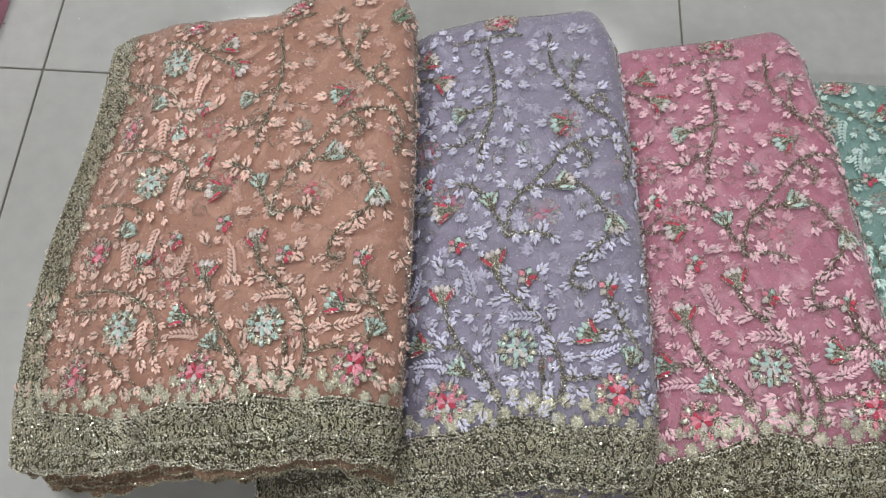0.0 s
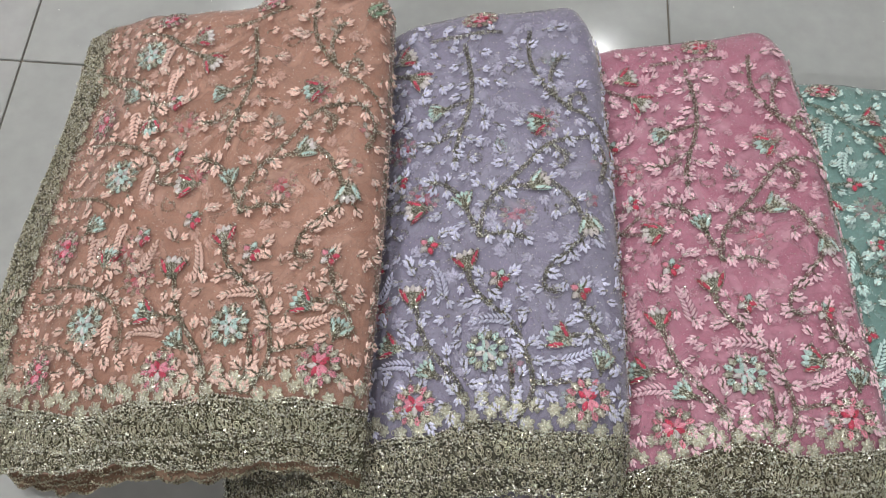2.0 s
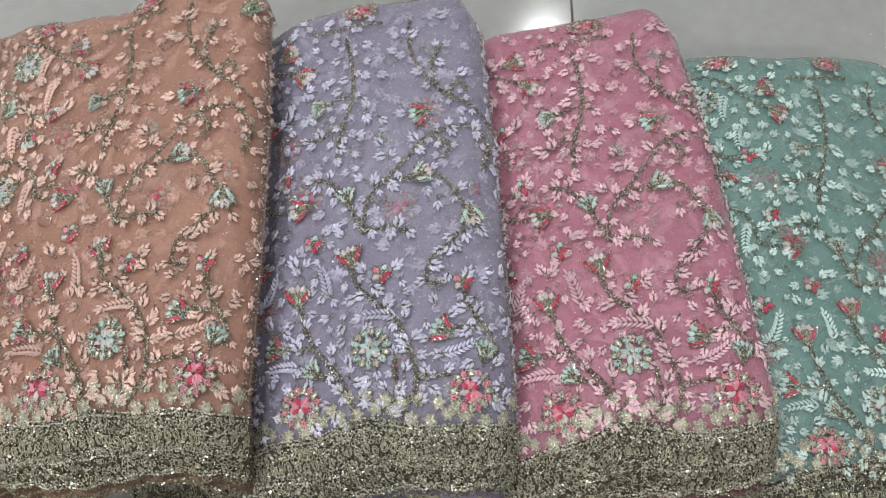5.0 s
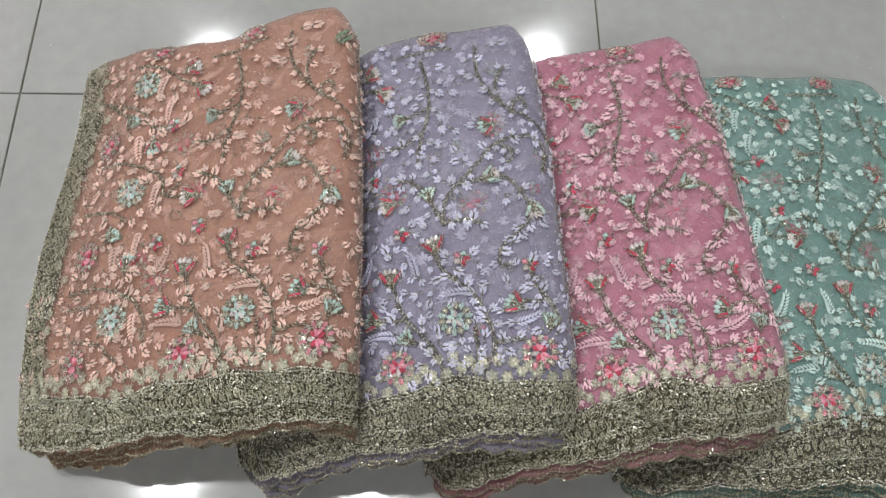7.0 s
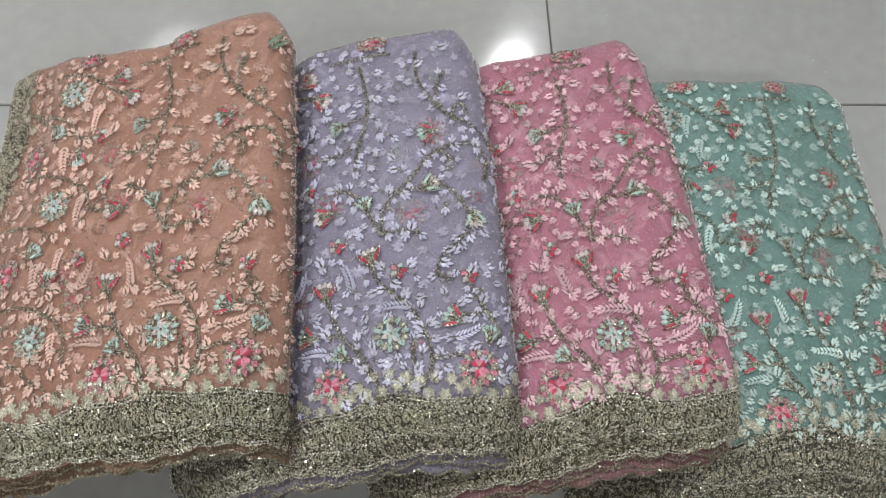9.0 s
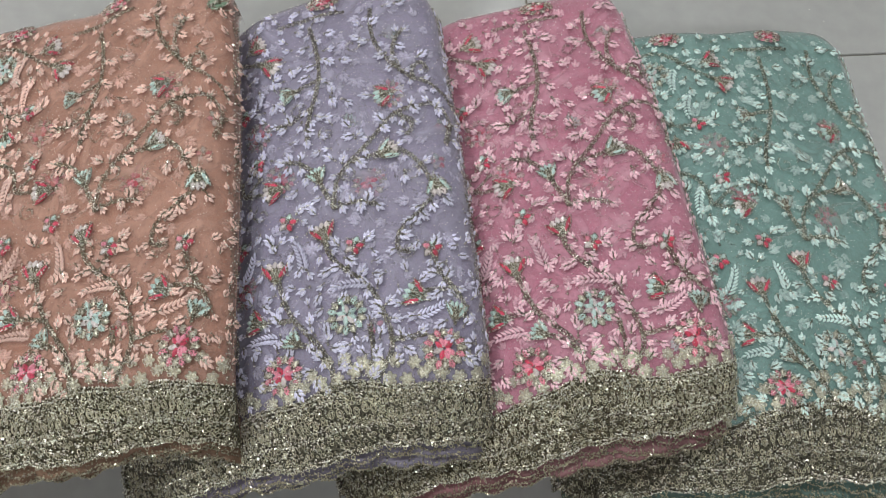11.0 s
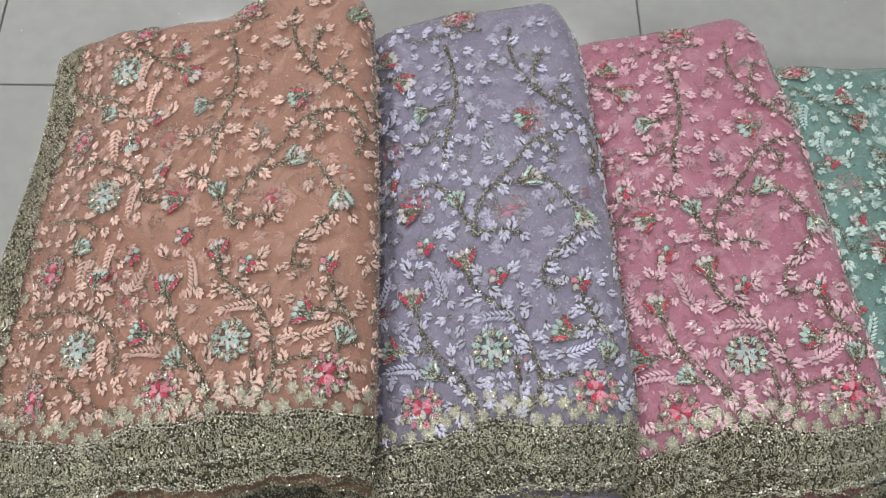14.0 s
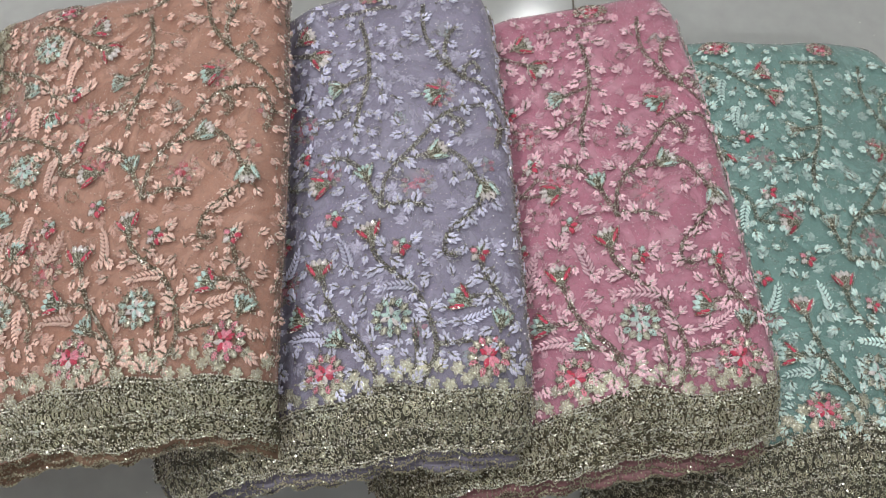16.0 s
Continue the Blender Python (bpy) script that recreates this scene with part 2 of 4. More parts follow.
VINES_LOWER = (
    ((631, 402), (644, 359), (682, 316), (725, 286), (749, 255), (766, 214), (777, 179), (769, 142), (736, 104)),
    ((777, 170), (813, 173), (858, 176)),
    ((729, 203), (732, 147), (717, 109)),
    ((514, 350), (526, 304), (545, 261), (580, 221), (615, 181), (633, 144), (636, 115)),
    ((554, 210), (597, 184), (629, 149)),
    ((889, 335), (903, 290), (928, 255), (946, 232), (949, 198)),
    ((837, 253), (881, 257), (928, 252)),
    ((457, 262), (508, 258), (548, 252)),
    ((709, 358), (697, 328), (682, 316)),
)
VINES_SIDE = (
    ((19, 871), (142, 832), (278, 780), (336, 728), (400, 724)),
    ((150, 655), (301, 631), (392, 588), (420, 534), (496, 523)),
    ((141, 530), (261, 512), (309, 488)),
    ((147, 330), (270, 330), (358, 294), (402, 243), (399, 194)),
    ((140, 296), (230, 293)),
    ((230, 915), (316, 906), (411, 853), (485, 823)),
    ((169, 220), (264, 205), (327, 160)),
    ((707, 908), (656, 911), (593, 910), (512, 912)),
    ((123, 838), (257, 757)),
    ((420, 534), (466, 562)),
    ((345, 129), (396, 128), (451, 115)),
)
SPRIGS_A = ((663, 860, -6), (585, 837, -175), (658, 787, -42), (700, 784, -15), (601, 787, -174), (651, 732, -47), (583, 764, -174), (660, 689, -68), (697, 683, -40), (624, 661, -27), (642, 657, -7), (516, 656, -157), (537, 677, 101), (568, 652, -116), (595, 633, -40), (588, 608, -78), (501, 669, 153), (787, 875, 26), (754, 827, -171), (732, 839, 163), (853, 802, -36), (870, 840, 27), (796, 787, -166), (821, 753, -165), (909, 773, 44), (832, 910, 13), (867, 911, 2), (744, 872, 142),)
SPRIGS_B = ((868, 660, 78), (875, 643, -69), (934, 655, 88), (934, 635, -66), (779, 639, 126), (794, 610, -46), (691, 633, 125), (695, 602, -172), (724, 605, 55), (746, 694, 176), (648, 561, 144), (684, 555, 76), (728, 537, -49), (538, 589, 109), (516, 582, 175), (571, 581, 80), (539, 563, -116), (572, 553, -89), (698, 463, 110), (745, 462, 75), (680, 446, -71), (726, 441, -91), (769, 438, -49), (836, 493, -91), (890, 520, 29), (863, 425, -164), (837, 399, -165), (877, 406, -54), (899, 424, -80), (935, 434, -35), (829, 370, -14), (855, 394, 36),)
SPRIGS_C = ((799, 342, -169), (742, 375, 42), (660, 380, 123), (697, 331, -43), (657, 327, 174), (722, 306, 61), (635, 323, -171), (757, 280, 75), (656, 288, -172), (782, 244, 43), (749, 238, 146), (792, 209, -4), (755, 220, 158), (799, 180, 103), (850, 185, 36), (817, 148, -35), (755, 186, 70), (707, 158, 123), (666, 172, -173), (787, 132, 43), (747, 139, 140), (699, 126, 107), (732, 116, 53), (666, 138, -173), (829, 210, 179), (891, 189, -158), (891, 246, -143), (881, 289, 168), (921, 285, 60), (901, 352, 58), (950, 120, -28), (743, 154, 53),)
SPRIGS_D = ((524, 412, 45), (596, 331, -66), (580, 303, -167), (495, 419, 114), (420, 348, 136), (440, 324, -93), (387, 407, -51), (532, 298, 55), (509, 264, 124), (592, 244, 88), (631, 217, 74), (604, 173, 133), (581, 150, 167), (599, 125, -109), (662, 155, 53), (666, 138, -33), (555, 116, -64), (634, 197, 75), (155, 342, 73), (185, 315, -177), (200, 364, 118), (246, 353, 74), (282, 341, 98), (297, 309, -93), (321, 335, 53), (355, 312, 60), (408, 286, -29), (203, 276, -142),)
SPRIGS_E = ((246, 308, 44), (164, 243, 118), (200, 233, 45), (239, 214, -23), (261, 165, -3), (281, 198, -57), (351, 194, 53), (379, 173, -79), (419, 163, -42), (345, 126, -78), (320, 149, -127), (374, 131, -61), (330, 211, 6), (409, 184, -92), (382, 219, 171), (115, 944, 68), (162, 949, 26), (164, 920, 0), (133, 907, -17), (139, 866, 54), (188, 838, -54), (243, 828, -36), (269, 939, 23), (391, 881, 17), (420, 824, -35), (394, 802, -76), (330, 745, 103), (329, 719, -86),)
SPRIGS_F = ((371, 708, -41), (430, 727, 22), (451, 740, 70), (145, 809, -77), (258, 711, -76), (239, 657, -21), (193, 667, -111), (151, 647, 124), (210, 620, 30), (264, 586, 80), (171, 567, -131), (218, 569, 1), (156, 607, 145), (359, 582, 66), (426, 568, 23), (436, 591, 65), (464, 611, 65), (572, 470, 44), (594, 472, 10), (237, 487, -122), (327, 484, -79), (291, 486, -90), (161, 374, 140), (333, 590, 141), (348, 505, -61), (410, 500, -79), (299, 751, 143), (247, 455, -179),)
FEATHERS = ((699, 286, 172), (576, 371, 99), (446, 370, 62), (477, 227, 178), (368, 230, -93), (338, 840, -99), (383, 543, -102), (876, 217, 18), (285, 398, -92), (292, 680, -85), (377, 772, -98), (351, 425, -105),)
CURLS = ((850, 500, 1.2, -1), (850, 612, 2.0, -1), (905, 735, 3.0, -1), (832, 340, 3.4, 1), (690, 515, 1.6, -1), (640, 620, 2.2, 1), (560, 690, 0.4, 1), (905, 300, 2.6, 1), (720, 820, 0.6, -1), (470, 480, 2.2, 1), (330, 300, 0.8, -1), (260, 560, 2.0, 1))
GHOSTS = ((809, 699), (702, 643), (948, 615), (441, 671), (745, 496), (854, 145), (740, 202), (510, 553), (422, 334), (832, 845), (923, 523), (372, 397),)
# ---- helpers for meshes ----


def mesh_of(name, verts, faces, mats, slots=None, smooth=True):
    me = bpy.data.meshes.new(name)
    me.from_pydata([tuple(v) for v in verts], [], faces)
    for m in mats:
        me.materials.append(m)
    if slots is not None:
        me.polygons.foreach_set("material_index", slots)
    if smooth:
        me.polygons.foreach_set("use_smooth", [True] * len(me.polygons))
    me.update()
    return me


def part(name, data, parent, m=None, label=""):
    """Links a mesh as one object under a thing or under a part; m is relative to the parent."""
    ob = new(name, data)
    ob.parent = parent
    if m is not None:
        ob.matrix_basis = m
    if label:
        ob["label"] = label
    return ob


def box_mesh(name, size, mat, chamfer=0.0):
    bm = bmesh.new()
    bmesh.ops.create_cube(bm, size=1.0, matrix=Matrix.Diagonal((*size, 1)))
    if chamfer:
        bmesh.ops.bevel(bm, geom=bm.edges[:], offset=chamfer, segments=1, affect="EDGES")
    me = bpy.data.meshes.new(name)
    bm.to_mesh(me)
    bm.free()
    me.materials.append(mat)
    return me


def setting(name, data, place, label, category):
    ob = new(name, data)
    ob.location = place
    return tagged(ob, label, category, kind="structure")


# ---- the room: tiled floor, plain walls, ceiling with round lamps, three of them added ----
def tile_material():
    m = material("vitrified_tile", (0.37, 0.375, 0.36), 0.10, 0.0, 0.10, 60.0, 0.0, 0.30, 0.0, 0.05)
    nt = m.node_tree
    bsdf = nt.nodes["Principled BSDF"]
    geo, smear = nt.nodes.new("ShaderNodeNewGeometry"), nt.nodes.new("ShaderNodeTexNoise")
    smear.inputs["Scale"].default_value, smear.inputs["Detail"].default_value, smear.inputs["Distortion"].default_value = 7.0, 6, 0.8
    nt.links.new(geo.outputs["Position"], smear.inputs["Vector"])
    rng = nt.nodes.new("ShaderNodeMapRange")
    rng.inputs["From Min"].default_value, rng.inputs["From Max"].default_value = 0.35, 0.7
    rng.inputs["To Min"].default_value, rng.inputs["To Max"].default_value = 0.09, 0.15
    nt.links.new(smear.outputs["Fac"], rng.inputs["Value"])
    nt.links.new(rng.outputs["Result"], bsdf.inputs["Roughness"])
    bsdf.inputs["IOR"].default_value = 1.42
    bsdf.inputs["Coat Weight"].default_value, bsdf.inputs["Coat Roughness"].default_value = 0.35, 0.03
    return m


TILE, JOINT_X, JOINT_Y = 0.604, -0.322, 0.532
PLASTER = material("wall_paint", (0.42, 0.41, 0.40), 0.8, 0.0, 0.05, 90.0, 0.1, 0.3)
DIM_PAINT = material("brown_wall_paint", (0.30, 0.26, 0.21), 0.7, 0.0, 0.08, 90.0, 0.1, 0.3)
CEILING_PAINT = material("ceiling_paint", (0.60, 0.60, 0.60), 0.85, 0.0, 0.04, 90.0, 0.1, 0.3)
GROUT = material("grout", (0.16, 0.14, 0.11), 0.9, 0.0, 0.3, 400.0, 0.3, 4.0)
X0, X1, Y0, Y1 = -1.85, 3.0, -2.1, 3.5
floor = setting("floor", box_mesh("floor", (X1 - X0, Y1 - Y0, 0.06), GROUT), ((X0 + X1) / 2, (Y0 + Y1) / 2, -0.0325), "grey glossy vitrified tile floor with dark joints", "floor")
setting("ceiling", box_mesh("ceiling", (X1 - X0, Y1 - Y0, 0.1), CEILING_PAINT), ((X0 + X1) / 2, (Y0 + Y1) / 2, CEILING + 0.05), "plain white painted ceiling", "ceiling")
setting("wall_west", box_mesh("wall_west", (0.12, Y1 - Y0 + 0.24, CEILING), DIM_PAINT), (X0 - 0.06, (Y0 + Y1) / 2, CEILING / 2), "plain brown painted wall", "wall")
setting("wall_east", box_mesh("wall_east", (0.12, Y1 - Y0 + 0.24, CEILING), PLASTER), (X1 + 0.06, (Y0 + Y1) / 2, CEILING / 2), "plain off-white painted wall", "wall")
setting("wall_south", box_mesh("wall_south", (X1 - X0, 0.12, CEILING), PLASTER), ((X0 + X1) / 2, Y0 - 0.06, CEILING / 2), "plain off-white painted wall", "wall")
setting("wall_north", box_mesh("wall_north", (X1 - X0, 0.12, CEILING), PLASTER), ((X0 + X1) / 2, Y1 + 0.06, CEILING / 2), "plain off-white painted wall", "wall")

lamp_glow = bpy.data.materials.new("lamp_diffuser")
lamp_glow.use_nodes = True
lamp_glow.node_tree.nodes["Principled BSDF"].inputs["Base Color"].default_value = (0.9, 0.9, 0.88, 1)
lamp_glow.node_tree.nodes["Principled BSDF"].inputs["Emission Color"].default_value = (0.98, 0.99, 1.0, 1)
lamp_glow.node_tree.nodes["Principled BSDF"].inputs["Emission Strength"].default_value = LAMP_WATTS
LAMP_RIM = material("lamp_rim", (0.75, 0.75, 0.74), 0.4, 0.0, 0.05)


def ring_band(name, r0, r1, z0, z1, mat, n=40):
    verts, faces = [], []
    for i in range(n):
        a = 2 * math.pi * i / n
        c, s = math.cos(a), math.sin(a)
        verts += [(r0 * c, r0 * s, z0), (r1 * c, r1 * s, z0), (r1 * c, r1 * s, z1), (r0 * c, r0 * s, z1)]
    for i in range(n):
        a, b = 4 * i, 4 * ((i + 1) % n)
        faces += [(a + k, a + (k + 1) % 4, b + (k + 1) % 4, b + k) for k in range(4)]
    return mesh_of(name, verts, faces, [mat], smooth=False)


def disc_mesh(name, r, z, mat, n=40):
    return mesh_of(name, [(r * math.cos(2 * math.pi * i / n), r * math.sin(2 * math.pi * i / n), z) for i in range(n)], [tuple(reversed(range(n)))], [mat], smooth=False)


rim_mesh, glow_mesh = ring_band("rim", 0.047, 0.062, -0.018, 0.0, LAMP_RIM), disc_mesh("diffuser", 0.047, -0.012, lamp_glow)
for x, y in LAMPS:
    lamp = new("ceiling_or_added_light")
    lamp.location = (x, y, CEILING)
    tagged(lamp, "round white ceiling downlight, glowing diffuser, three of the six added unseen", "ceiling light", "ceiling lights")
    part("rim", rim_mesh, lamp)
    part("diffuser", glow_mesh, lamp, None, "glowing white diffuser")

# ---- the folded pieces ----


def warp(piece, u, v):
    """The pattern drifts to the right towards the back where a piece was folded askew."""
    return min(u + PIECES[piece]["askew"] * max(v - 0.35, 0.0), max(u, 0.986))


def frame_at(piece, u, v, angle=0.0, raise_by=0.0, size=1.0):
    """A frame on the cloth at (u, v): x points along angle, z away from the cloth."""
    e = 0.004
    u = warp(piece, u, v)
    p = top(piece, u, v)
    au, bu = max(u - e, 0.0), min(u + e, 1.0)
    av, bv = max(v - e, 0.0), min(v + e, 1.0)
    tu, tv = (top(piece, bu, v) - top(piece, au, v)).normalized(), (top(piece, u, bv) - top(piece, u, av)).normalized()
    n = tu.cross(tv).normalized()
    tv = n.cross(tu)
    a = math.radians(angle)
    x = tu * math.cos(a) + tv * math.sin(a)
    y = n.cross(x)
    m = Matrix((x, y, n)).transposed().to_4x4()
    m.translation = p + n * raise_by
    return m @ Matrix.Diagonal((size, size, size, 1))


LOBE = ((0.0, 0.45), (0.2, 0.90), (0.48, 1.0), (0.78, 0.66), (1.0, 0.10))


def lobe(verts, faces, slots, slot, base, angle, length, width, height, tilt=0.0):
    """One stitched leaflet or petal: a padded, pointed lens lying on the cloth."""
    c, s = math.cos(angle), math.sin(angle)
    start = len(verts)
    for f, w in LOBE:
        for k in range(6):
            a = math.pi * k / 5
            lx, ly, lz = f * length, math.cos(a) * width / 2 * w, math.sin(a) * height * w + tilt * f
            verts.append((base[0] + c * lx - s * ly, base[1] + s * lx + c * ly, base[2] + lz))
    for i in range(len(LOBE) - 1):
        for k in range(5):
            a = start + 6 * i + k
            faces.append((a, a + 1, a + 7, a + 6))
            slots.append(slot)
    faces.append(tuple(start + 6 * 4 + k for k in range(6)))
    slots.append(slot)


OCTA_V = np.array([(1, 0, 0), (-1, 0, 0), (0, 1, 0), (0, -1, 0), (0, 0, 1), (0, 0, -1)], float)
OCTA_F = np.array([(0, 2, 4), (2, 1, 4), (1, 3, 4), (3, 0, 4), (2, 0, 5), (1, 2, 5), (3, 1, 5), (0, 3, 5)])


def beads(name, places, radii, mats, shiny=0.25, rng=None, dark=0.28):
    """Many small faceted beads in one mesh, each turned at random; some of them foil."""
    rng = rng or np.random.default_rng(5)
    places, radii = np.asarray(places, float), np.asarray(radii, float)
    n = len(places)
    q = rng.normal(size=(n, 4))
    q /= np.linalg.norm(q, axis=1)[:, None]
    w, x, y, z = q.T
    rot = np.stack([1 - 2 * (y * y + z * z), 2 * (x * y - z * w), 2 * (x * z + y * w), 2 * (x * y + z * w), 1 - 2 * (x * x + z * z), 2 * (y * z - x * w),
                    2 * (x * z - y * w), 2 * (y * z + x * w), 1 - 2 * (x * x + y * y)], axis=1).reshape(n, 3, 3)
    shape = OCTA_V[None] * np.array([1.0, 1.0, 0.55]) * radii[:, None, None]
    verts = (np.einsum("nij,nkj->nki", rot, shape) + places[:, None, :]).reshape(-1, 3)
    faces = (OCTA_F[None] + 6 * np.arange(n)[:, None, None]).reshape(-1, 3)
    pick = rng.random(n)
    slots = np.repeat(np.where(pick < shiny, 1, np.where(pick > 1 - dark, min(2, len(mats) - 1) * (len(mats) > 2), 0)), 8)
    return mesh_of(name, verts.tolist(), faces.tolist(), mats, slots.tolist(), smooth=False)


def petal_mesh(name, mat, length, width, height, tilt=0.0):
    v, f, s = [], [], []
    lobe(v, f, s, 0, (0, 0, 0), 0.0, length, width, height, tilt)
    return mesh_of(name, v, f, [mat], s)


def turned(x, y, z, angle):
    return Matrix.Translation((x, y, z)) @ Matrix.Rotation(angle, 4, "Z")


def rim_of(petal, z, step=0.00062):
    """Points along the outline of a petal (material, x, y, angle, length, width, lift)."""
    mat, x, y, a, length, width, lift = petal
    n = max(6, int(length / step))
    out = []
    for k in range(n + 1):
        t = k / n
        w = np.interp(t, [q[0] for q in LOBE], [q[1] for q in LOBE]) * width * 0.54
        for sign in (-1, 1):
            out.append((x + math.cos(a) * t * length - sign * math.sin(a) * w, y + math.sin(a) * t * length + sign * math.cos(a) * w, z + lift + 0.0007 * math.sin(math.pi * t)))
    return out


def petal_parts(petals):
    """Each petal of a flower as a shared mesh with its own place and size."""
    return [(PETALS[mat.name], turned(x, y, lift, a) @ Matrix.Diagonal((length / 0.010, width / 0.005, 1, 1))) for mat, x, y, a, length, width, lift in petals]


def round_petals(outer, heart, count, radius, seed):
    """A round flower: a ring of rounded petals and an uneven heart of longer stitches."""
    rng = np.random.default_rng(seed)
    out = []
    for i in range(count):
        a = 2 * math.pi * i / count
        out.append((outer[i % len(outer)], 0.56 * radius * math.cos(a), 0.56 * radius * math.sin(a), a, 0.44 * radius, 0.33 * radius, 0.0002))
    for i in range(8):
        a = 2 * math.pi * i / 8 + rng.normal(0, 0.16)
        out.append((heart[i % len(heart)], 0.06 * radius * math.cos(a), 0.06 * radius * math.sin(a), a, radius * rng.uniform(0.46, 0.58), 0.29 * radius, 0.0006))
    return out


def round_beads(name, petals, count, radius, seed):
    rng = np.random.default_rng(seed)
    pts = [q for petal in petals[:count] for q in rim_of(petal, 0.0012, 0.0007)]
    for k in range(46):
        w = 2 * math.pi * k / 46
        r = radius * 0.56 * (1 + 0.05 * math.sin(8 * w))
        pts.append((r * math.cos(w), r * math.sin(w), 0.0018))
    for i in range(count):
        a = 2 * math.pi * i / count
        pts += [(radius * (0.62 + 0.07 * k) * math.cos(a), radius * (0.62 + 0.07 * k) * math.sin(a), 0.0021) for k in range(4)]
    for k in range(16):
        a, r = rng.uniform(0, 6.283), radius * rng.uniform(0.0, 0.42)
        pts.append((r * math.cos(a), r * math.sin(a), 0.0026))
    pts = np.array(pts) + rng.normal(0, 0.00022, (len(pts), 3))
    return beads(name, pts, rng.uniform(0.0004, 0.00075, len(pts)), [GOLD, SEQUIN, ANTIQUE], 0.42, rng)


def cup_petals(side, heart, lip, length, spread=0.62):
    """A cup-shaped flower seen from the side, opening along x: outer petals, inner ones and a lip."""
    x = -0.46 * length
    out = [(side, x + 0.10 * length, sign * 0.12 * length, sign * spread, 0.80 * length, 0.25 * length, 0.0005) for sign in (-1, 1)]
    out += [(heart, x, sign * 0.05 * length, sign * 0.52 * spread, 0.86 * length, 0.40 * length, 0.0001) for sign in (-1, 1)]
    out += [(lip, x + 0.52 * length * math.cos(a), 0.52 * length * math.sin(a), a, 0.42 * length, 0.26 * length, 0.0006) for a in (-0.5 * spread, 0.0, 0.5 * spread)]
    return out


def cup_beads(name, petals, length, seed, spread=0.62):
    """The metalwork of a cup-shaped flower: outlines of the petals, a beaded fan, a knobbly calyx and a stalk."""
    rng = np.random.default_rng(seed)
    pts = [q for petal in petals[:4] for q in rim_of(petal, 0.0014)]
    for k in range(120):
        t, a = rng.random() ** 0.7, rng.uniform(-0.85, 0.85) * spread
        r = (0.12 + 0.48 * t) * length
        pts.append((-0.46 * length + r * math.cos(a), r * math.sin(a), 0.0022 + 0.0005 * rng.random()))
    for k in range(34):
        pts.append((-length * rng.uniform(0.32, 0.56), rng.normal(0, 0.07) * length, 0.0016 + 0.0008 * rng.random()))
    for k in range(20):
        pts.append((-length * (0.5 + 0.28 * k / 19), rng.normal(0, 0.035) * length, 0.001))
    pts = np.array(pts) + rng.normal(0, 0.00022, (len(pts), 3))
    return beads(name, pts, rng.uniform(0.0004, 0.00078, len(pts)), [GOLD, SEQUIN, ANTIQUE], 0.36, rng)


def five_petals(mats):
    return [(mats[i % len(mats)], 0.0012 * math.cos(1.2566 * i), 0.0012 * math.sin(1.2566 * i), 1.2566 * i, 0.0058, 0.0044, 0.0002) for i in range(5)]


def five_beads(name, petals, seed):
    rng = np.random.default_rng(seed)
    pts = [(rng.normal(0, 0.0011), rng.normal(0, 0.0011), 0.0024) for k in range(14)]
    pts += [q for petal in petals for q in rim_of(petal, 0.0010)]
    pts = np.array(pts) + rng.normal(0, 0.0002, (len(pts), 3))
    return beads(name, pts, rng.uniform(0.0004, 0.00075, len(pts)), [GOLD, SEQUIN, ANTIQUE], 0.34, rng)


def sprig_mesh(name, mat, kind):
    """A leaf of plump stitched leaflets, crowded round one rib."""
    v, f, s = [], [], []
    leaflets = [(0.0040, 0.0, 0.0048, 0.0023), (0.0024, 0.56, 0.0049, 0.0022), (0.0024, -0.52, 0.0048, 0.0022)]
    if kind:
        leaflets += [(0.0004, 0.74, 0.0046, 0.0020), (0.0002, -0.70, 0.0047, 0.0020)]
    for k, (x, a, length, width) in enumerate(leaflets):
        lobe(v, f, s, 0, (x, 0.0004 * (a > 0) - 0.0004 * (a < 0), 0.0003), a, length, width, 0.0012, 0.0011 - 0.0003 * (k % 3))
    return mesh_of(name, v, f, [mat], s)


def foot_beads(name, seed):
    """The knot of metal beads at a leaf's foot, with a few along its ribs."""
    rng = np.random.default_rng(seed)
    pts = [(rng.normal(-0.0008, 0.0009), rng.normal(0, 0.0007), 0.0012) for k in range(10)]
    pts += [(0.0064 * t, rng.normal(0, 0.0002), 0.0019) for t in (0.08, 0.2, 0.32, 0.44, 0.56, 0.68, 0.8)]
    return beads(name, pts, rng.uniform(0.00035, 0.0008, len(pts)), [GOLD, SEQUIN, ANTIQUE], 0.4, rng)


def feather_mesh(name, mat):
    """A long, slightly bent leaf with plump leaflets in pairs."""
    v, f, s = [], [], []
    for k in range(7):
        x, y = -0.0125 + 0.0036 * k, 0.00012 * (k - 3) ** 2
        for sign in (-1, 1):
            lobe(v, f, s, 0, (x, y + sign * 0.0004, 0.0002), sign * 0.66 + 0.05 * (k - 3), 0.0074 - 0.0005 * k, 0.0022, 0.0015, 0.0011)
    lobe(v, f, s, 0, (0.0118, 0.0014, 0.0002), 0.2, 0.0050, 0.0022, 0.0016, 0.0007)
    return mesh_of(name, v, f, [mat], s)


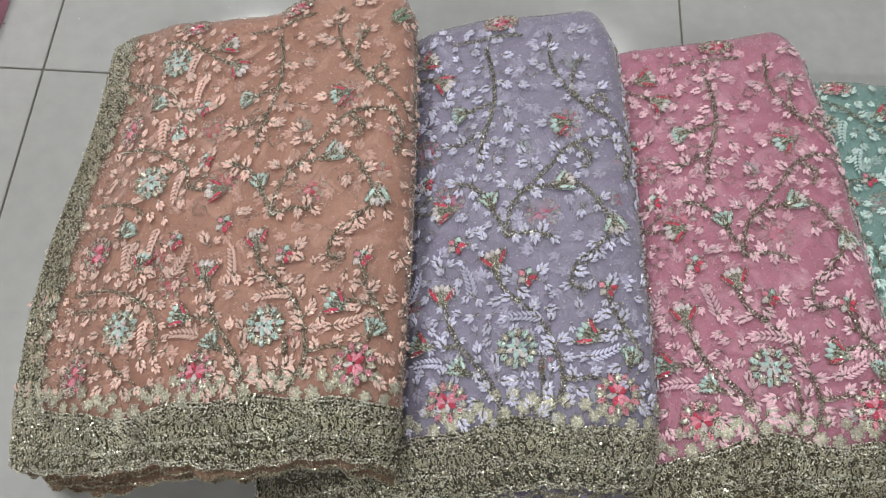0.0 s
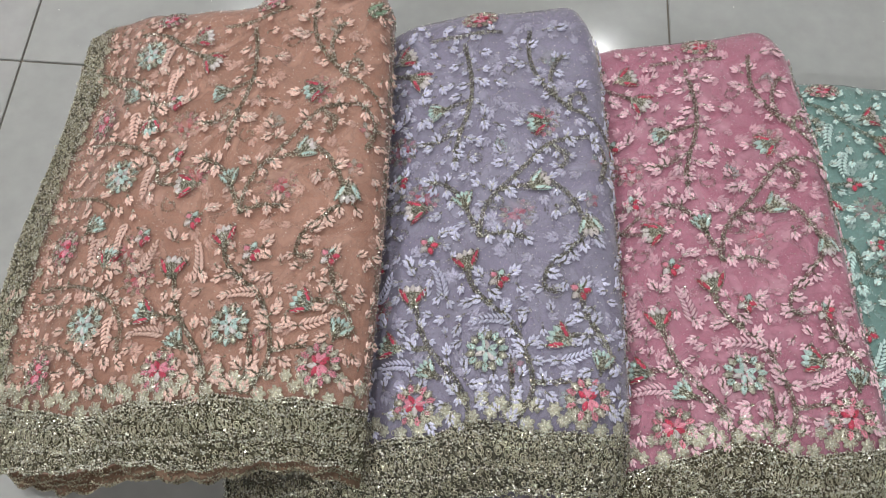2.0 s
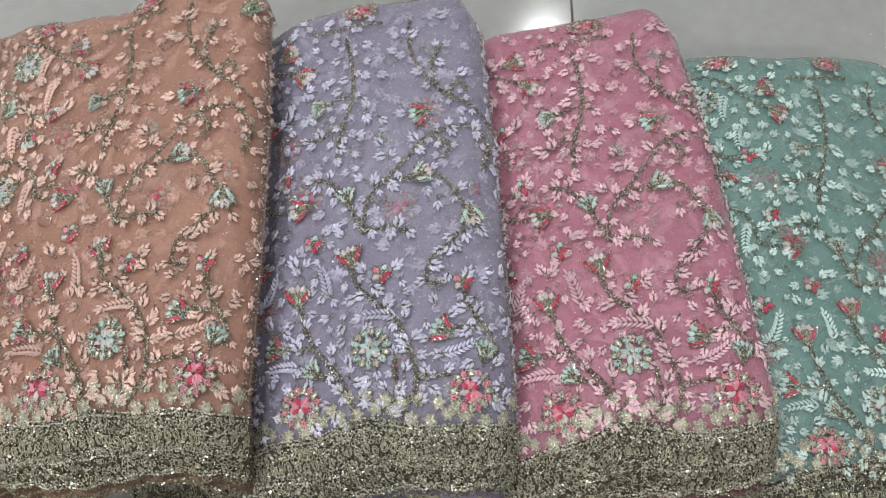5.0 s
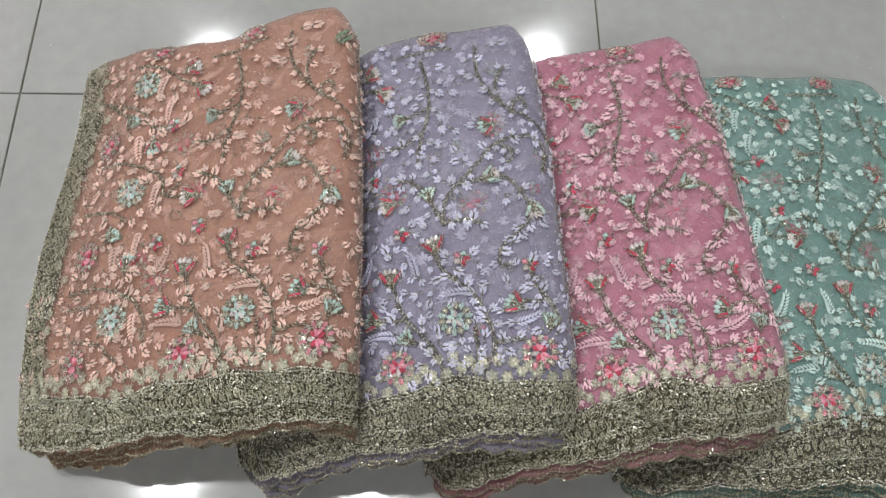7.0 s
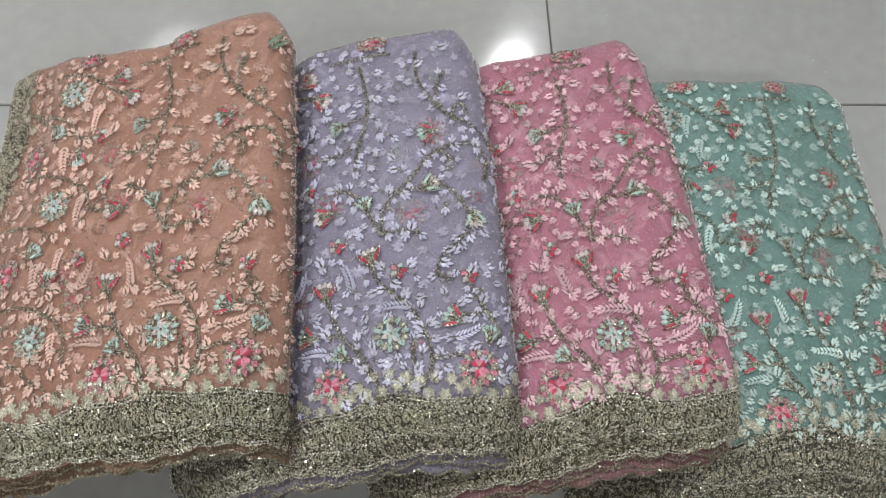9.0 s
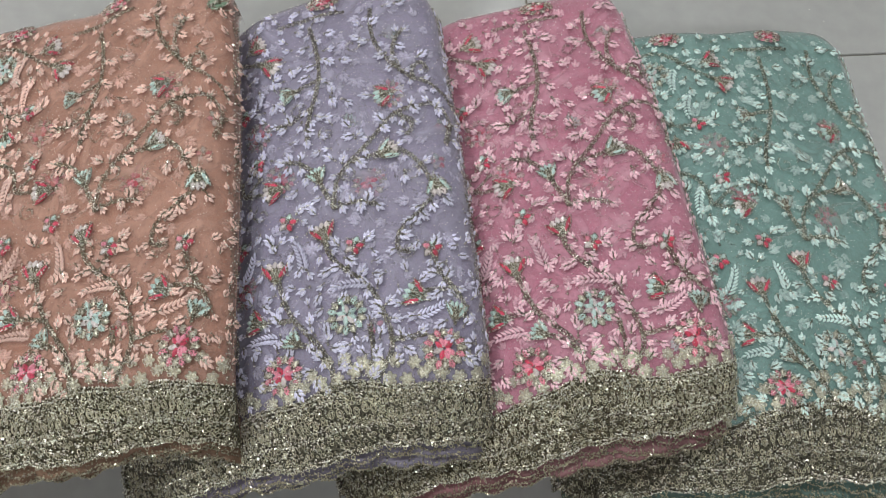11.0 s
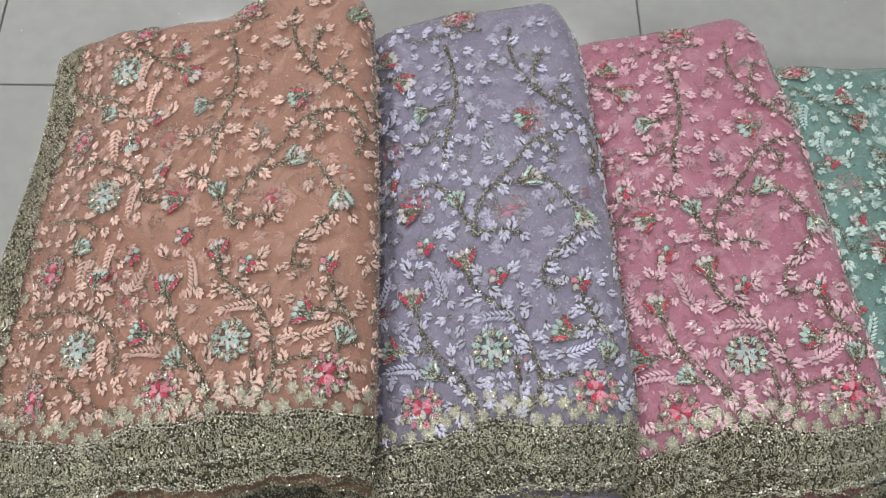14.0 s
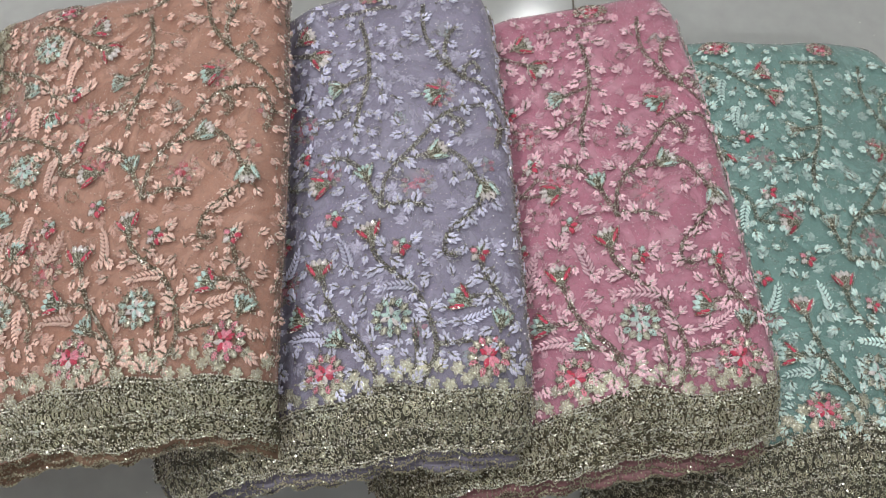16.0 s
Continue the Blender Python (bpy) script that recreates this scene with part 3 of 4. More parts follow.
def gold_flower_mesh(name, seed):
    """A flower of the border: padded petals of metal thread, each edged by a loop of cord, round a foil heart."""
    v, f, s = [], [], []
    for i in range(6):
        a = 2 * math.pi * i / 6 + 0.1 * seed
        lobe(v, f, s, 1, (0.0010 * math.cos(a), 0.0010 * math.sin(a), 0.0002), a, 0.0048, 0.0030, 0.0010)
        start, n, m = len(v), 12, 4
        for k in range(n):
            w = 2 * math.pi * k / n
            for q in range(m):
                b = 2 * math.pi * q / m
                lx, ly, lz = 0.0036 + (0.0027 + 0.00036 * math.cos(b)) * math.cos(w), (0.0018 + 0.00036 * math.cos(b)) * math.sin(w), 0.0010 + 0.00036 * math.sin(b)
                v.append((lx * math.cos(a) - ly * math.sin(a), lx * math.sin(a) + ly * math.cos(a), lz))
        for k in range(n):
            for q in range(m):
                f.append((start + k * m + q, start + (k + 1) % n * m + q, start + (k + 1) % n * m + (q + 1) % m, start + k * m + (q + 1) % m))
                s.append(0)
    for i in range(5):
        lobe(v, f, s, 1, (0, 0, 0.0008), 1.2566 * i, 0.0014, 0.0012, 0.0012)
    rng = np.random.default_rng(seed)
    for i in range(18):
        a, r = rng.uniform(0, 6.283), rng.uniform(0.0005, 0.0062)
        lobe(v, f, s, 2, (r * math.cos(a), r * math.sin(a), 0.0012), rng.uniform(0, 6.283), 0.0013, 0.0010, 0.0006, rng.normal(0, 0.0005))
    return mesh_of(name, v, f, [LOOP, SILVER, SEQUIN], s)


def coil_mesh(name):
    """An oval loop of the lace, wound twice from metal cord."""
    v, f = [], []
    for r, h in ((1.0, 0.0), (0.55, 0.0003)):
        start, n, m = len(v), 16, 5
        for i in range(n):
            a = 2 * math.pi * i / n
            c, s = math.cos(a), math.sin(a)
            for k in range(m):
                b = 2 * math.pi * k / m
                t = 0.00040
                v.append(((0.0023 * r + t * math.cos(b)) * c, (0.0036 * r + t * math.cos(b)) * s, h + t * math.sin(b)))
        for i in range(n):
            for k in range(m):
                f.append((start + i * m + k, start + ((i + 1) % n) * m + k, start + ((i + 1) % n) * m + (k + 1) % m, start + i * m + (k + 1) % m))
    return mesh_of(name, v, f, [LOOP])


def ring_cloud(name, frames, radii, mat, rng):
    """Many small loops of metal cord in one mesh."""
    n, m, thick = 7, 3, 0.00030
    a, b = np.meshgrid(2 * np.pi * np.arange(n) / n, 2 * np.pi * np.arange(m) / m, indexing="ij")
    verts, faces = [], []
    cell = [(i * m + k, ((i + 1) % n) * m + k, ((i + 1) % n) * m + (k + 1) % m, i * m + (k + 1) % m) for i in range(n) for k in range(m)]
    for q, (fr, r) in enumerate(zip(frames, radii)):
        long = rng.uniform(1.1, 1.5)
        loop = np.stack([(r + thick * np.cos(b)) * np.cos(a), long * (r + thick * np.cos(b)) * np.sin(a), thick * np.sin(b)], axis=-1).reshape(-1, 3)
        rot = np.array(fr.to_3x3() @ Euler((rng.normal(0, 0.2), rng.normal(0, 0.2), rng.normal(0, 0.25))).to_matrix())
        verts.append(loop @ rot.T + np.array(fr.translation))
        faces += [tuple(q * n * m + c for c in f) for f in cell]
    return mesh_of(name, np.concatenate(verts).tolist(), faces, [mat])


def curve_points(path, step):
    """Points at even steps along a smooth curve through a few (u, v) stations, in metres of cloth."""
    pts = [Vector((a * SPAN / 1000, b * DEEP / 1000)) for a, b in path]
    ext = [pts[0] * 2 - pts[1]] + pts + [pts[-1] * 2 - pts[-2]]
    out = []
    for i in range(1, len(ext) - 2):
        a, b, c, d = ext[i - 1: i + 3]
        n = max(2, int((c - b).length / step))
        for k in range(n):
            t = k / n
            out.append(0.5 * ((2 * b) + (c - a) * t + (2 * a - 5 * b + 4 * c - d) * t * t + (3 * b - a - 3 * c + d) * t ** 3))
    return out + [pts[-1]]


def vine_mesh(name, piece, path, base, seed, weight=1.0, mats=None):
    """A stem of couched metal cord: three wavering strands of beads."""
    rng = np.random.default_rng(seed)
    pts, rad = [], []
    line = curve_points(path, 0.0009)
    for i, p in enumerate(line):
        q = line[min(i + 1, len(line) - 1)] - line[max(i - 1, 0)]
        side = Vector((-q.y, q.x)).normalized() if q.length else Vector((0, 1))
        for k in range(5):
            off = side * (0.0012 * weight * math.sin(i * 0.55 + 1.2566 * k) + rng.normal(0, 0.00016))
            w = p + off
            m = top(piece, warp(piece, w.x / SPAN, w.y / DEEP), w.y / DEEP)
            pts.append((m.x - base.x, m.y - base.y, m.z - base.z + 0.0012 + 0.0007 * math.cos(i * 0.55 + 1.2566 * k)))
            rad.append(rng.uniform(0.00042, 0.0008) * weight)
    return beads(name, pts, rad, mats or [GOLD, SEQUIN, ANTIQUE], 0.32, rng, 0.26)


def sheet(name, piece, mat, base, u0, u1, v0, v1, nu, nv, lift, edge=None):
    """A sheet of cloth over part of a piece. edge(u) gives the upper end of v where it is scalloped."""
    verts, faces = [], []
    for j in range(nv + 1):
        for i in range(nu + 1):
            u = u0 + (u1 - u0) * i / nu
            e = v1 if edge is None else edge(u)
            p = top(piece, u, v0 + (e - v0) * j / nv)
            verts.append((p.x - base.x, p.y - base.y, p.z - base.z + lift))
    for j in range(nv):
        for i in range(nu):
            a = j * (nu + 1) + i
            faces.append((a, a + 1, a + nu + 2, a + nu + 1))
    return mesh_of(name, verts, faces, [mat])


def body_mesh(name, piece, mat, base, drop=0.0035):
    """The folded stack under the net: rounded upper side, sides and under side in one closed skin."""
    p = PIECES[piece]
    nu, nv = 60, 70
    verts, faces = [], []
    for j in range(nv + 1):
        for i in range(nu + 1):
            q = top(piece, 0.006 + 0.992 * i / nu, 0.006 + 0.988 * j / nv)
            sink = drop * (0.25 + 0.75 * min(1.0, 14 * (1 - max(i / nu, j / nv))))
            verts.append((q.x - base.x, q.y - base.y, q.z - base.z - sink))
    low = len(verts)
    for j in range(nv + 1):
        for i in range(nu + 1):
            u, v = i / nu, j / nv
            q = top(piece, 0.012 + 0.972 * u, 0.012 + 0.972 * v)
            ground = ease(u, STATIONS, p["high"]) - (p["thick"][0] + (p["thick"][1] - p["thick"][0]) * u)
            verts.append((q.x - base.x, q.y - base.y, min(max(ground, 0.002), q.z - drop - 0.004) - base.z))
    w = nu + 1
    for j in range(nv):
        for i in range(nu):
            a = j * w + i
            faces.append((a, a + 1, a + w + 1, a + w))
            faces.append((low + a, low + a + w, low + a + w + 1, low + a + 1))
    ring = [i for i in range(w)] + [j * w + nu for j in range(1, nv + 1)] + [nv * w + i for i in range(nu - 1, -1, -1)] + [j * w for j in range(nv - 1, 0, -1)]
    for a, b in zip(ring, ring[1:] + ring[:1]):
        faces.append((a, low + a, low + b, b))
    return mesh_of(name, verts, faces, [mat])


def fold_mesh(name, piece, mat, base, level, seed):
    """One lower layer of the fold that shows at the front, its edge wavering in and out."""
    p = PIECES[piece]
    nu, nv = 90, 6
    verts, faces = [], []
    for side in (0, 1):
        for j in range(nv + 1):
            for i in range(nu + 1):
                u = i / nu
                q = top(piece, u, 0.0)
                d = j / nv * 0.03
                out = -0.0014 * abs(math.sin(math.pi * u * SPAN / 0.023 + seed)) * (1 - j / nv) + 0.0018 * math.sin(7 * u + seed) + 0.0010 * math.sin(19 * u + 2 * seed) + 0.0004 * math.sin(41 * u + seed)
                foot = ease(u, STATIONS, p["high"]) - (p["thick"][0] + (p["thick"][1] - p["thick"][0]) * u)
                z = q.z - 0.004 + (max(min(foot, q.z - 0.020), 0.004) - q.z + 0.004) * level
                z += 0.0022 * math.sin(13 * u + 3 * seed) * (1 - j / nv)
                verts.append((q.x - base.x + 0.004 * (1 - u) * abs(math.sin(seed)) - 0.003 * u, q.y - base.y + d - 0.0005 - p["under"] * level + out, max(z, 0.002) - base.z - 0.0012 * side))
    w, low = nu + 1, (nu + 1) * (nv + 1)
    for j in range(nv):
        for i in range(nu):
            a = j * w + i
            faces.append((a, a + 1, a + w + 1, a + w))
            faces.append((low + a, low + a + w, low + a + w + 1, low + a + 1))
    for i in range(nu):
        faces.append((i, low + i, low + i + 1, i + 1))
    return mesh_of(name, verts, faces, [mat]), [Vector(v) for v in verts[: nu + 1]]


def lace_top(u):
    """The upper edge of the front lace, gently scalloped."""
    return 0.094 + 0.012 * math.sin(2 * math.pi * (1.9 * u + 0.08)) + 0.004 * math.sin(31 * u)


def lace_side(v):
    """The inner edge of the lace on the left side."""
    return 0.088 + 0.014 * math.sin(2 * math.pi * (2.6 * v + 0.2)) + 0.006 * math.sin(41 * v)


PETALS = {mat.name: petal_mesh("petal", mat, 0.010, 0.005, 0.0017, 0.0003) for mat in (RED, ROSE, MINT, PEARL, GREEN, SILVER)}
RED_PETALS = round_petals((ROSE, SILVER), (RED, ROSE, ROSE, RED, PEARL), 16, 0.0136, 3)
MINT_PETALS = round_petals((SILVER, MINT), (MINT, PEARL, MINT, MINT, PEARL), 14, 0.0134, 4)
TULIP_PETALS = cup_petals(RED, SILVER, PEARL, 0.0155)
BELL_PETALS = cup_petals(RED, MINT, MINT, 0.0150, 0.66)
LILY_PETALS = cup_petals(MINT, SILVER, PEARL, 0.0155, 0.55)
BUD_PETALS = cup_petals(MINT, SILVER, MINT, 0.0130, 0.58)
GREEN_PETALS = [(GREEN, -0.007, w, 60 * w, 0.0160, 0.0050, 0.0002) for w in (-0.0016, 0.0016)]
SMALL_PETALS = five_petals((RED, MINT, ROSE, PEARL, RED))
FLOWERS = {
    "red_rosette": (round_beads("red_rosette", RED_PETALS, 16, 0.0136, 3), petal_parts(RED_PETALS)),
    "mint_rosette": (round_beads("mint_rosette", MINT_PETALS, 14, 0.0134, 4), petal_parts(MINT_PETALS)),
    "tulip": (cup_beads("tulip", TULIP_PETALS, 0.0155, 5), petal_parts(TULIP_PETALS)),
    "bell": (cup_beads("bell", BELL_PETALS, 0.0150, 6, 0.66), petal_parts(BELL_PETALS)),
    "lily": (cup_beads("lily", LILY_PETALS, 0.0155, 9, 0.55), petal_parts(LILY_PETALS)),
    "bud": (cup_beads("bud", BUD_PETALS, 0.0130, 7, 0.58), petal_parts(BUD_PETALS)),
    "corner_leaf": (cup_beads("corner_leaf", GREEN_PETALS, 0.0140, 12, 0.3), petal_parts(GREEN_PETALS)),
    "small_flower": (five_beads("small_flower", SMALL_PETALS, 8), petal_parts(SMALL_PETALS)),
}
GOLD_FLOWERS = [gold_flower_mesh("gold_flower", k) for k in range(3)]
COIL = coil_mesh("coil")
LABELS = {"peach": "folded peach net saree, beaded flowers, gold lace, on a lavender one",
          "lavender": "folded lavender net saree, beaded flowers, gold lace, on a pink one",
          "pink": "folded pink net saree, beaded flowers, gold lace, on an aqua one",
          "aqua": "folded aqua net saree with beaded flowers and gold lace on tiles"}
SHOWN_FROM = {"peach": 0.0, "lavender": 0.36, "pink": 0.34, "aqua": 0.24}


SPRIG_GROUPS = (SPRIGS_A, SPRIGS_B, SPRIGS_C, SPRIGS_D, SPRIGS_E, SPRIGS_F)


def saree(piece):
    c, p = COLOURS[piece], PIECES[piece]
    rng = np.random.default_rng(len(piece) * 7)
    thing = new("folded_saree")
    base = Vector(((p["left"][0] + p["right"][0]) / 2, 0.33, 0.0))
    thing.location = base
    tagged(thing, LABELS[piece], "saree", "folded sarees in a row")
    back = Matrix.Translation(-base)
    first = SHOWN_FROM[piece]

    def hem(u):
        return lace_top(u) + p["hem"]

    part("body", body_mesh("body", piece, c["body_m"], base), thing, None, "folded inner layers of the cloth")
    part("net_layer", sheet("net_layer", piece, c["net_m"], base, 0, 1, 0, 1, 110, 130, 0.0), thing, None, "sheer upper net")
    for k, level in enumerate((0.25, 0.55, 0.85)):
        me, line = fold_mesh("fold_layer", piece, c["fold_shade_m"], base, level, 1.3 * k + p["phase"])
        fold = part("fold_layer", me, thing, None, "lower fold with a narrow lace edge")
        pts = [line[i].lerp(line[i + 1], t / 6) + Vector((0, 0.0028 * (r % 2), 0.0006)) for i in range(len(line) - 1) for t in range(6) for r in range(1)]
        pts += [line[int(i)] + Vector((0, w, 0.0006)) for i, w in zip(rng.uniform(0, len(line), 900), rng.uniform(0, 0.012, 900))]
        pts = np.array(pts) + rng.normal(0, 0.0004, (len(pts), 3))
        part("lace_edge", beads("lace_edge", pts, rng.uniform(0.0005, 0.001, len(pts)), [CORD, GOLD], 0.35, rng), fold)
    if first:
        verts, faces, n = [], [], 60
        for j in range(n + 1):
            for i in range(7):
                q, t = top(piece, 0.0, 0.55 * j / n), i / 6
                verts.append((q.x - base.x - 0.0022 - 0.0015 * math.sin(14 * t + 0.5 * j), q.y - base.y, (q.z + 0.0005) * (1 - t) + 0.002 * t))
        for j in range(n):
            for i in range(6):
                a = j * 7 + i
                faces.append((a, a + 7, a + 8, a + 1))
        skirt = part("side_fold", mesh_of("side_fold", verts, faces, [c["lace_m"]]), thing, None, "layered lace edge on the side")
        pts = [Vector(verts[rng.integers(len(verts))]) + Vector((-0.0008, 0, 0)) for k in range(3200)]
        pts = np.array(pts) + rng.normal(0, 0.0012, (len(pts), 3)) * np.array([0.3, 1, 2.0])
        part("lace_edge", beads("lace_edge", pts, rng.uniform(0.0005, 0.001, len(pts)), [GOLD, SEQUIN, ANTIQUE], 0.4, rng), skirt)
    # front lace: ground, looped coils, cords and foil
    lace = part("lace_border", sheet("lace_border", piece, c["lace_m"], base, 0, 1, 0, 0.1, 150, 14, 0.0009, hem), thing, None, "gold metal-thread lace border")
    n = 52
    for i in range(n):
        u = (i + 0.5) / n
        if u >= first - 0.1:
            part("coil", COIL, lace, back @ frame_at(piece, u, hem(u) * 0.60 + rng.normal(0, 0.002), rng.normal(0, 10), 0.0019, 0.60 + 0.28 * rng.random()))
    pts, rad = [], []
    for frac, amp in ((1.0, 0.0), (0.93, 0.0), (0.80, 0.006), (0.42, 0.006), (0.36, 0.0), (0.06, 0.0), (0.01, 0.0)):
        for i in range(420):
            u = i / 420
            q = top(piece, u, max(hem(u) * frac + amp * math.sin(i * 0.9), 0.001))
            pts.append((q.x - base.x, q.y - base.y, q.z - base.z + 0.0018))
            rad.append(rng.uniform(0.0005, 0.0009))
    for i in range(4600):
        u = rng.random()
        q = top(piece, u, rng.random() * hem(u))
        pts.append((q.x - base.x, q.y - base.y, q.z - base.z + 0.0014))
        rad.append(rng.uniform(0.0004, 0.00075) if i % 5 else rng.uniform(0.0008, 0.0013))
    pts = np.array(pts) + rng.normal(0, 0.0003, (len(pts), 3))
    tagged(part("lace_beading", beads("lace_beading", pts, rad, [CORD, SEQUIN, GOLD], 0.66, rng), lace), kind="stuff")
    spots = [((i + 0.5 * (r % 2) + rng.normal(0, 0.35)) / 116, hem((i + 0.5) / 116) * (r + 0.6 + rng.normal(0, 0.4)) / 11) for r in range(11) if r != 6 for i in range(115) if rng.random() < 0.88]
    loops = [back @ frame_at(piece, u, v, 0, 0.0015) for u, v in spots]
    tagged(part("lace_looping", ring_cloud("lace_looping", loops, rng.uniform(0.0007, 0.0014, len(loops)), LOOP, rng), lace), kind="stuff")
    for i in range(50):
        u = (i // 2 + 0.5 + 0.5 * (i % 2)) / 25.5
        if u < first:
            continue
        v = hem(u) + 0.014 + 0.022 * (i % 2) + 0.006 * math.sin(i * 2.3)
        part("gold_flower", GOLD_FLOWERS[i % 3], lace, back @ frame_at(piece, u, v, rng.uniform(0, 60), 0.0008, 0.62 + 0.20 * rng.random()))
    if first == 0.0:
        verts, faces = [], []
        for j in range(121):
            for i in range(11):
                v = 0.09 + 0.91 * j / 120
                q = top(piece, lace_side(v) * i / 10, v)
                verts.append((q.x - base.x, q.y - base.y, q.z - base.z + 0.0009))
        for j in range(120):
            for i in range(10):
                a = j * 11 + i
                faces.append((a, a + 1, a + 12, a + 11))
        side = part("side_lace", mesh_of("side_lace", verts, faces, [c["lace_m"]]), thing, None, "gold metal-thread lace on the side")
        pts, rad = [], []
        for i in range(1500):
            v = 0.11 + 0.87 * rng.random()
            q = top(piece, lace_side(v) + 0.09 * rng.random() ** 2.2, v)
            pts.append((q.x - base.x, q.y - base.y, q.z - base.z + 0.0012))
            rad.append(rng.uniform(0.0004, 0.0009))
        for i in range(4600):
            v = 0.09 + 0.905 * rng.random()
            q = top(piece, lace_side(v) * (rng.random() if i > 900 else (0.01, 0.5, 1.0)[i % 3]), v)
            pts.append((q.x - base.x, q.y - base.y, q.z - base.z + 0.0015))
            rad.append(rng.uniform(0.0005, 0.001))
        tagged(part("lace_beading", beads("lace_beading", pts, rad, [CORD, SEQUIN, ANTIQUE], 0.42, rng), side), kind="stuff")
        spots = [(lace_side(0.09 + 0.9 * (i + 0.5) / 140) * (r + 0.6 + rng.normal(0, 0.4)) / 7, 0.09 + 0.9 * (i + 0.5 * (r % 2) + rng.normal(0, 0.4)) / 110) for r in range(7) for i in range(110)]
        loops = [back @ frame_at(piece, u, v, 0, 0.0015) for u, v in spots]
        tagged(part("lace_looping", ring_cloud("lace_looping", loops, rng.uniform(0.0008, 0.0013, len(loops)), LOOP, rng), side), kind="stuff")
        for i in range(22):
            v = 0.12 + 0.85 * (i + 0.5) / 22
            part("gold_flower", GOLD_FLOWERS[i % 3], side, back @ frame_at(piece, lace_side(v) + 0.006 + 0.016 * math.sin(i * 2.3), v, rng.uniform(0, 60), 0.0008, 0.55 + 0.2 * rng.random()))
    # embroidery
    for name, spots in (("red_rosette", RED_ROSETTE), ("mint_rosette", AQUA_ROSETTE), ("tulip", TULIP), ("bell", BELL), ("bud", BUD), ("lily", LILY), ("small_flower", FIVE), ("corner_leaf", ((946, 890, 84),) if piece == "peach" else ())):
        for u, v, a in spots:
            if u / 1000 > first:
                drape = Matrix.Diagonal((1, 0.62, 1, 1)) if v > 940 else Matrix()
                flower = part(name, FLOWERS[name][0], thing, back @ frame_at(piece, u / 1000, v / 1000, 0 if v > 940 else a, 0.0002) @ drape)
                for data, m in FLOWERS[name][1]:
                    part("petal", data, flower, m)
    kinds = [sprig_mesh("leaf", c["leaf_m"], k) for k in (0, 1)]
    knots = [foot_beads("knot", k) for k in (1, 2)]
    feather = feather_mesh("feather_leaf", c["leaf_m"])
    for group in SPRIG_GROUPS:
        for u, v, a in group:
            if u / 1000 > first:
                ob = part("leaf", kinds[int(rng.random() < 0.6)], thing, back @ frame_at(piece, u / 1000, v / 1000, a, 0.0003, 0.92 + 0.25 * rng.random()) @ Matrix.Translation((-0.0035, 0, 0)))
                part("knot", knots[u % 2], ob)
    taken = [(u * SPAN / 1000, v * DEEP / 1000) for g in SPRIG_GROUPS + (RED_ROSETTE, AQUA_ROSETTE, TULIP, BELL, BUD, LILY, FIVE, FEATHERS) for u, v, a in g]
    for path in VINES_UPPER + VINES_LOWER + VINES_SIDE:
        line = curve_points(path, 0.001)
        for k in range(4, len(line) - 2, 8):
            q = line[k + 1] - line[k - 1]
            a = math.atan2(q.y, q.x) + (0.8 if k // 8 % 2 else -0.8)
            w = line[k] + Vector((math.cos(a), math.sin(a))) * 0.0045
            if w.x / SPAN > first and 0.02 < w.x / SPAN < 0.985 and all((w.x - b) ** 2 + (w.y - d) ** 2 > 0.0062 ** 2 for b, d in taken):
                taken.append((w.x, w.y))
                ob = part("leaf", kinds[k % 2], thing, back @ frame_at(piece, w.x / SPAN, w.y / DEEP, math.degrees(a), 0.0003, 0.72 + 0.25 * rng.random()) @ Matrix.Translation((-0.0035, 0, 0)))
                part("knot", knots[k % 2], ob)
    for k in range(800):
        u, v = (rng.uniform(first, 0.96), rng.uniform(0.13, 0.36)) if k % 2 else (rng.uniform(max(first, 0.13), max(first, 0.13) + 0.3), rng.uniform(0.13, 0.95))
        x, y = u * SPAN, v * DEEP
        if all((x - b) ** 2 + (y - d) ** 2 > 0.0068 ** 2 for b, d in taken):
            taken.append((x, y))
            ob = part("leaf", kinds[k // 2 % 2], thing, back @ frame_at(piece, u, v, rng.uniform(0, 360), 0.0003, 0.75 + 0.25 * rng.random()))
            part("knot", knots[k % 2], ob)
    for k in range(44):
        v = 0.115 + 0.0195 * k + 0.004 * rng.normal()
        ob = part("leaf", kinds[k % 2], thing, back @ frame_at(piece, 0.962 + 0.036 * rng.random(), v, 90 + rng.normal(0, 50), 0.0004, 0.6 + 0.3 * rng.random()))
        part("knot", knots[k % 2], ob)
    pts = [top(piece, 0.985 + 0.015 * rng.random(), 0.02 + 0.96 * rng.random()) - base + Vector((0.0006, 0, 0.0006)) for i in range(700)]
    tagged(part("edge_beading", beads("edge_beading", pts, rng.uniform(0.0004, 0.0009, len(pts)), [GOLD, SEQUIN, ANTIQUE], 0.3, rng), thing), kind="stuff")
    for u, v, a in FEATHERS:
        if u / 1000 > first:
            part("feather_leaf", feather, thing, back @ frame_at(piece, u / 1000, v / 1000, a, 0.0003, 0.78 + 0.14 * rng.random()))
    for group, weight in ((VINES_UPPER, 1.0), (VINES_LOWER, 1.05), (VINES_SIDE, 0.9)):
        for k, path in enumerate(group):
            if max(q[0] for q in path) / 1000 > first:
                part("stem", vine_mesh("stem", piece, path, base, 11 + k, weight), thing)
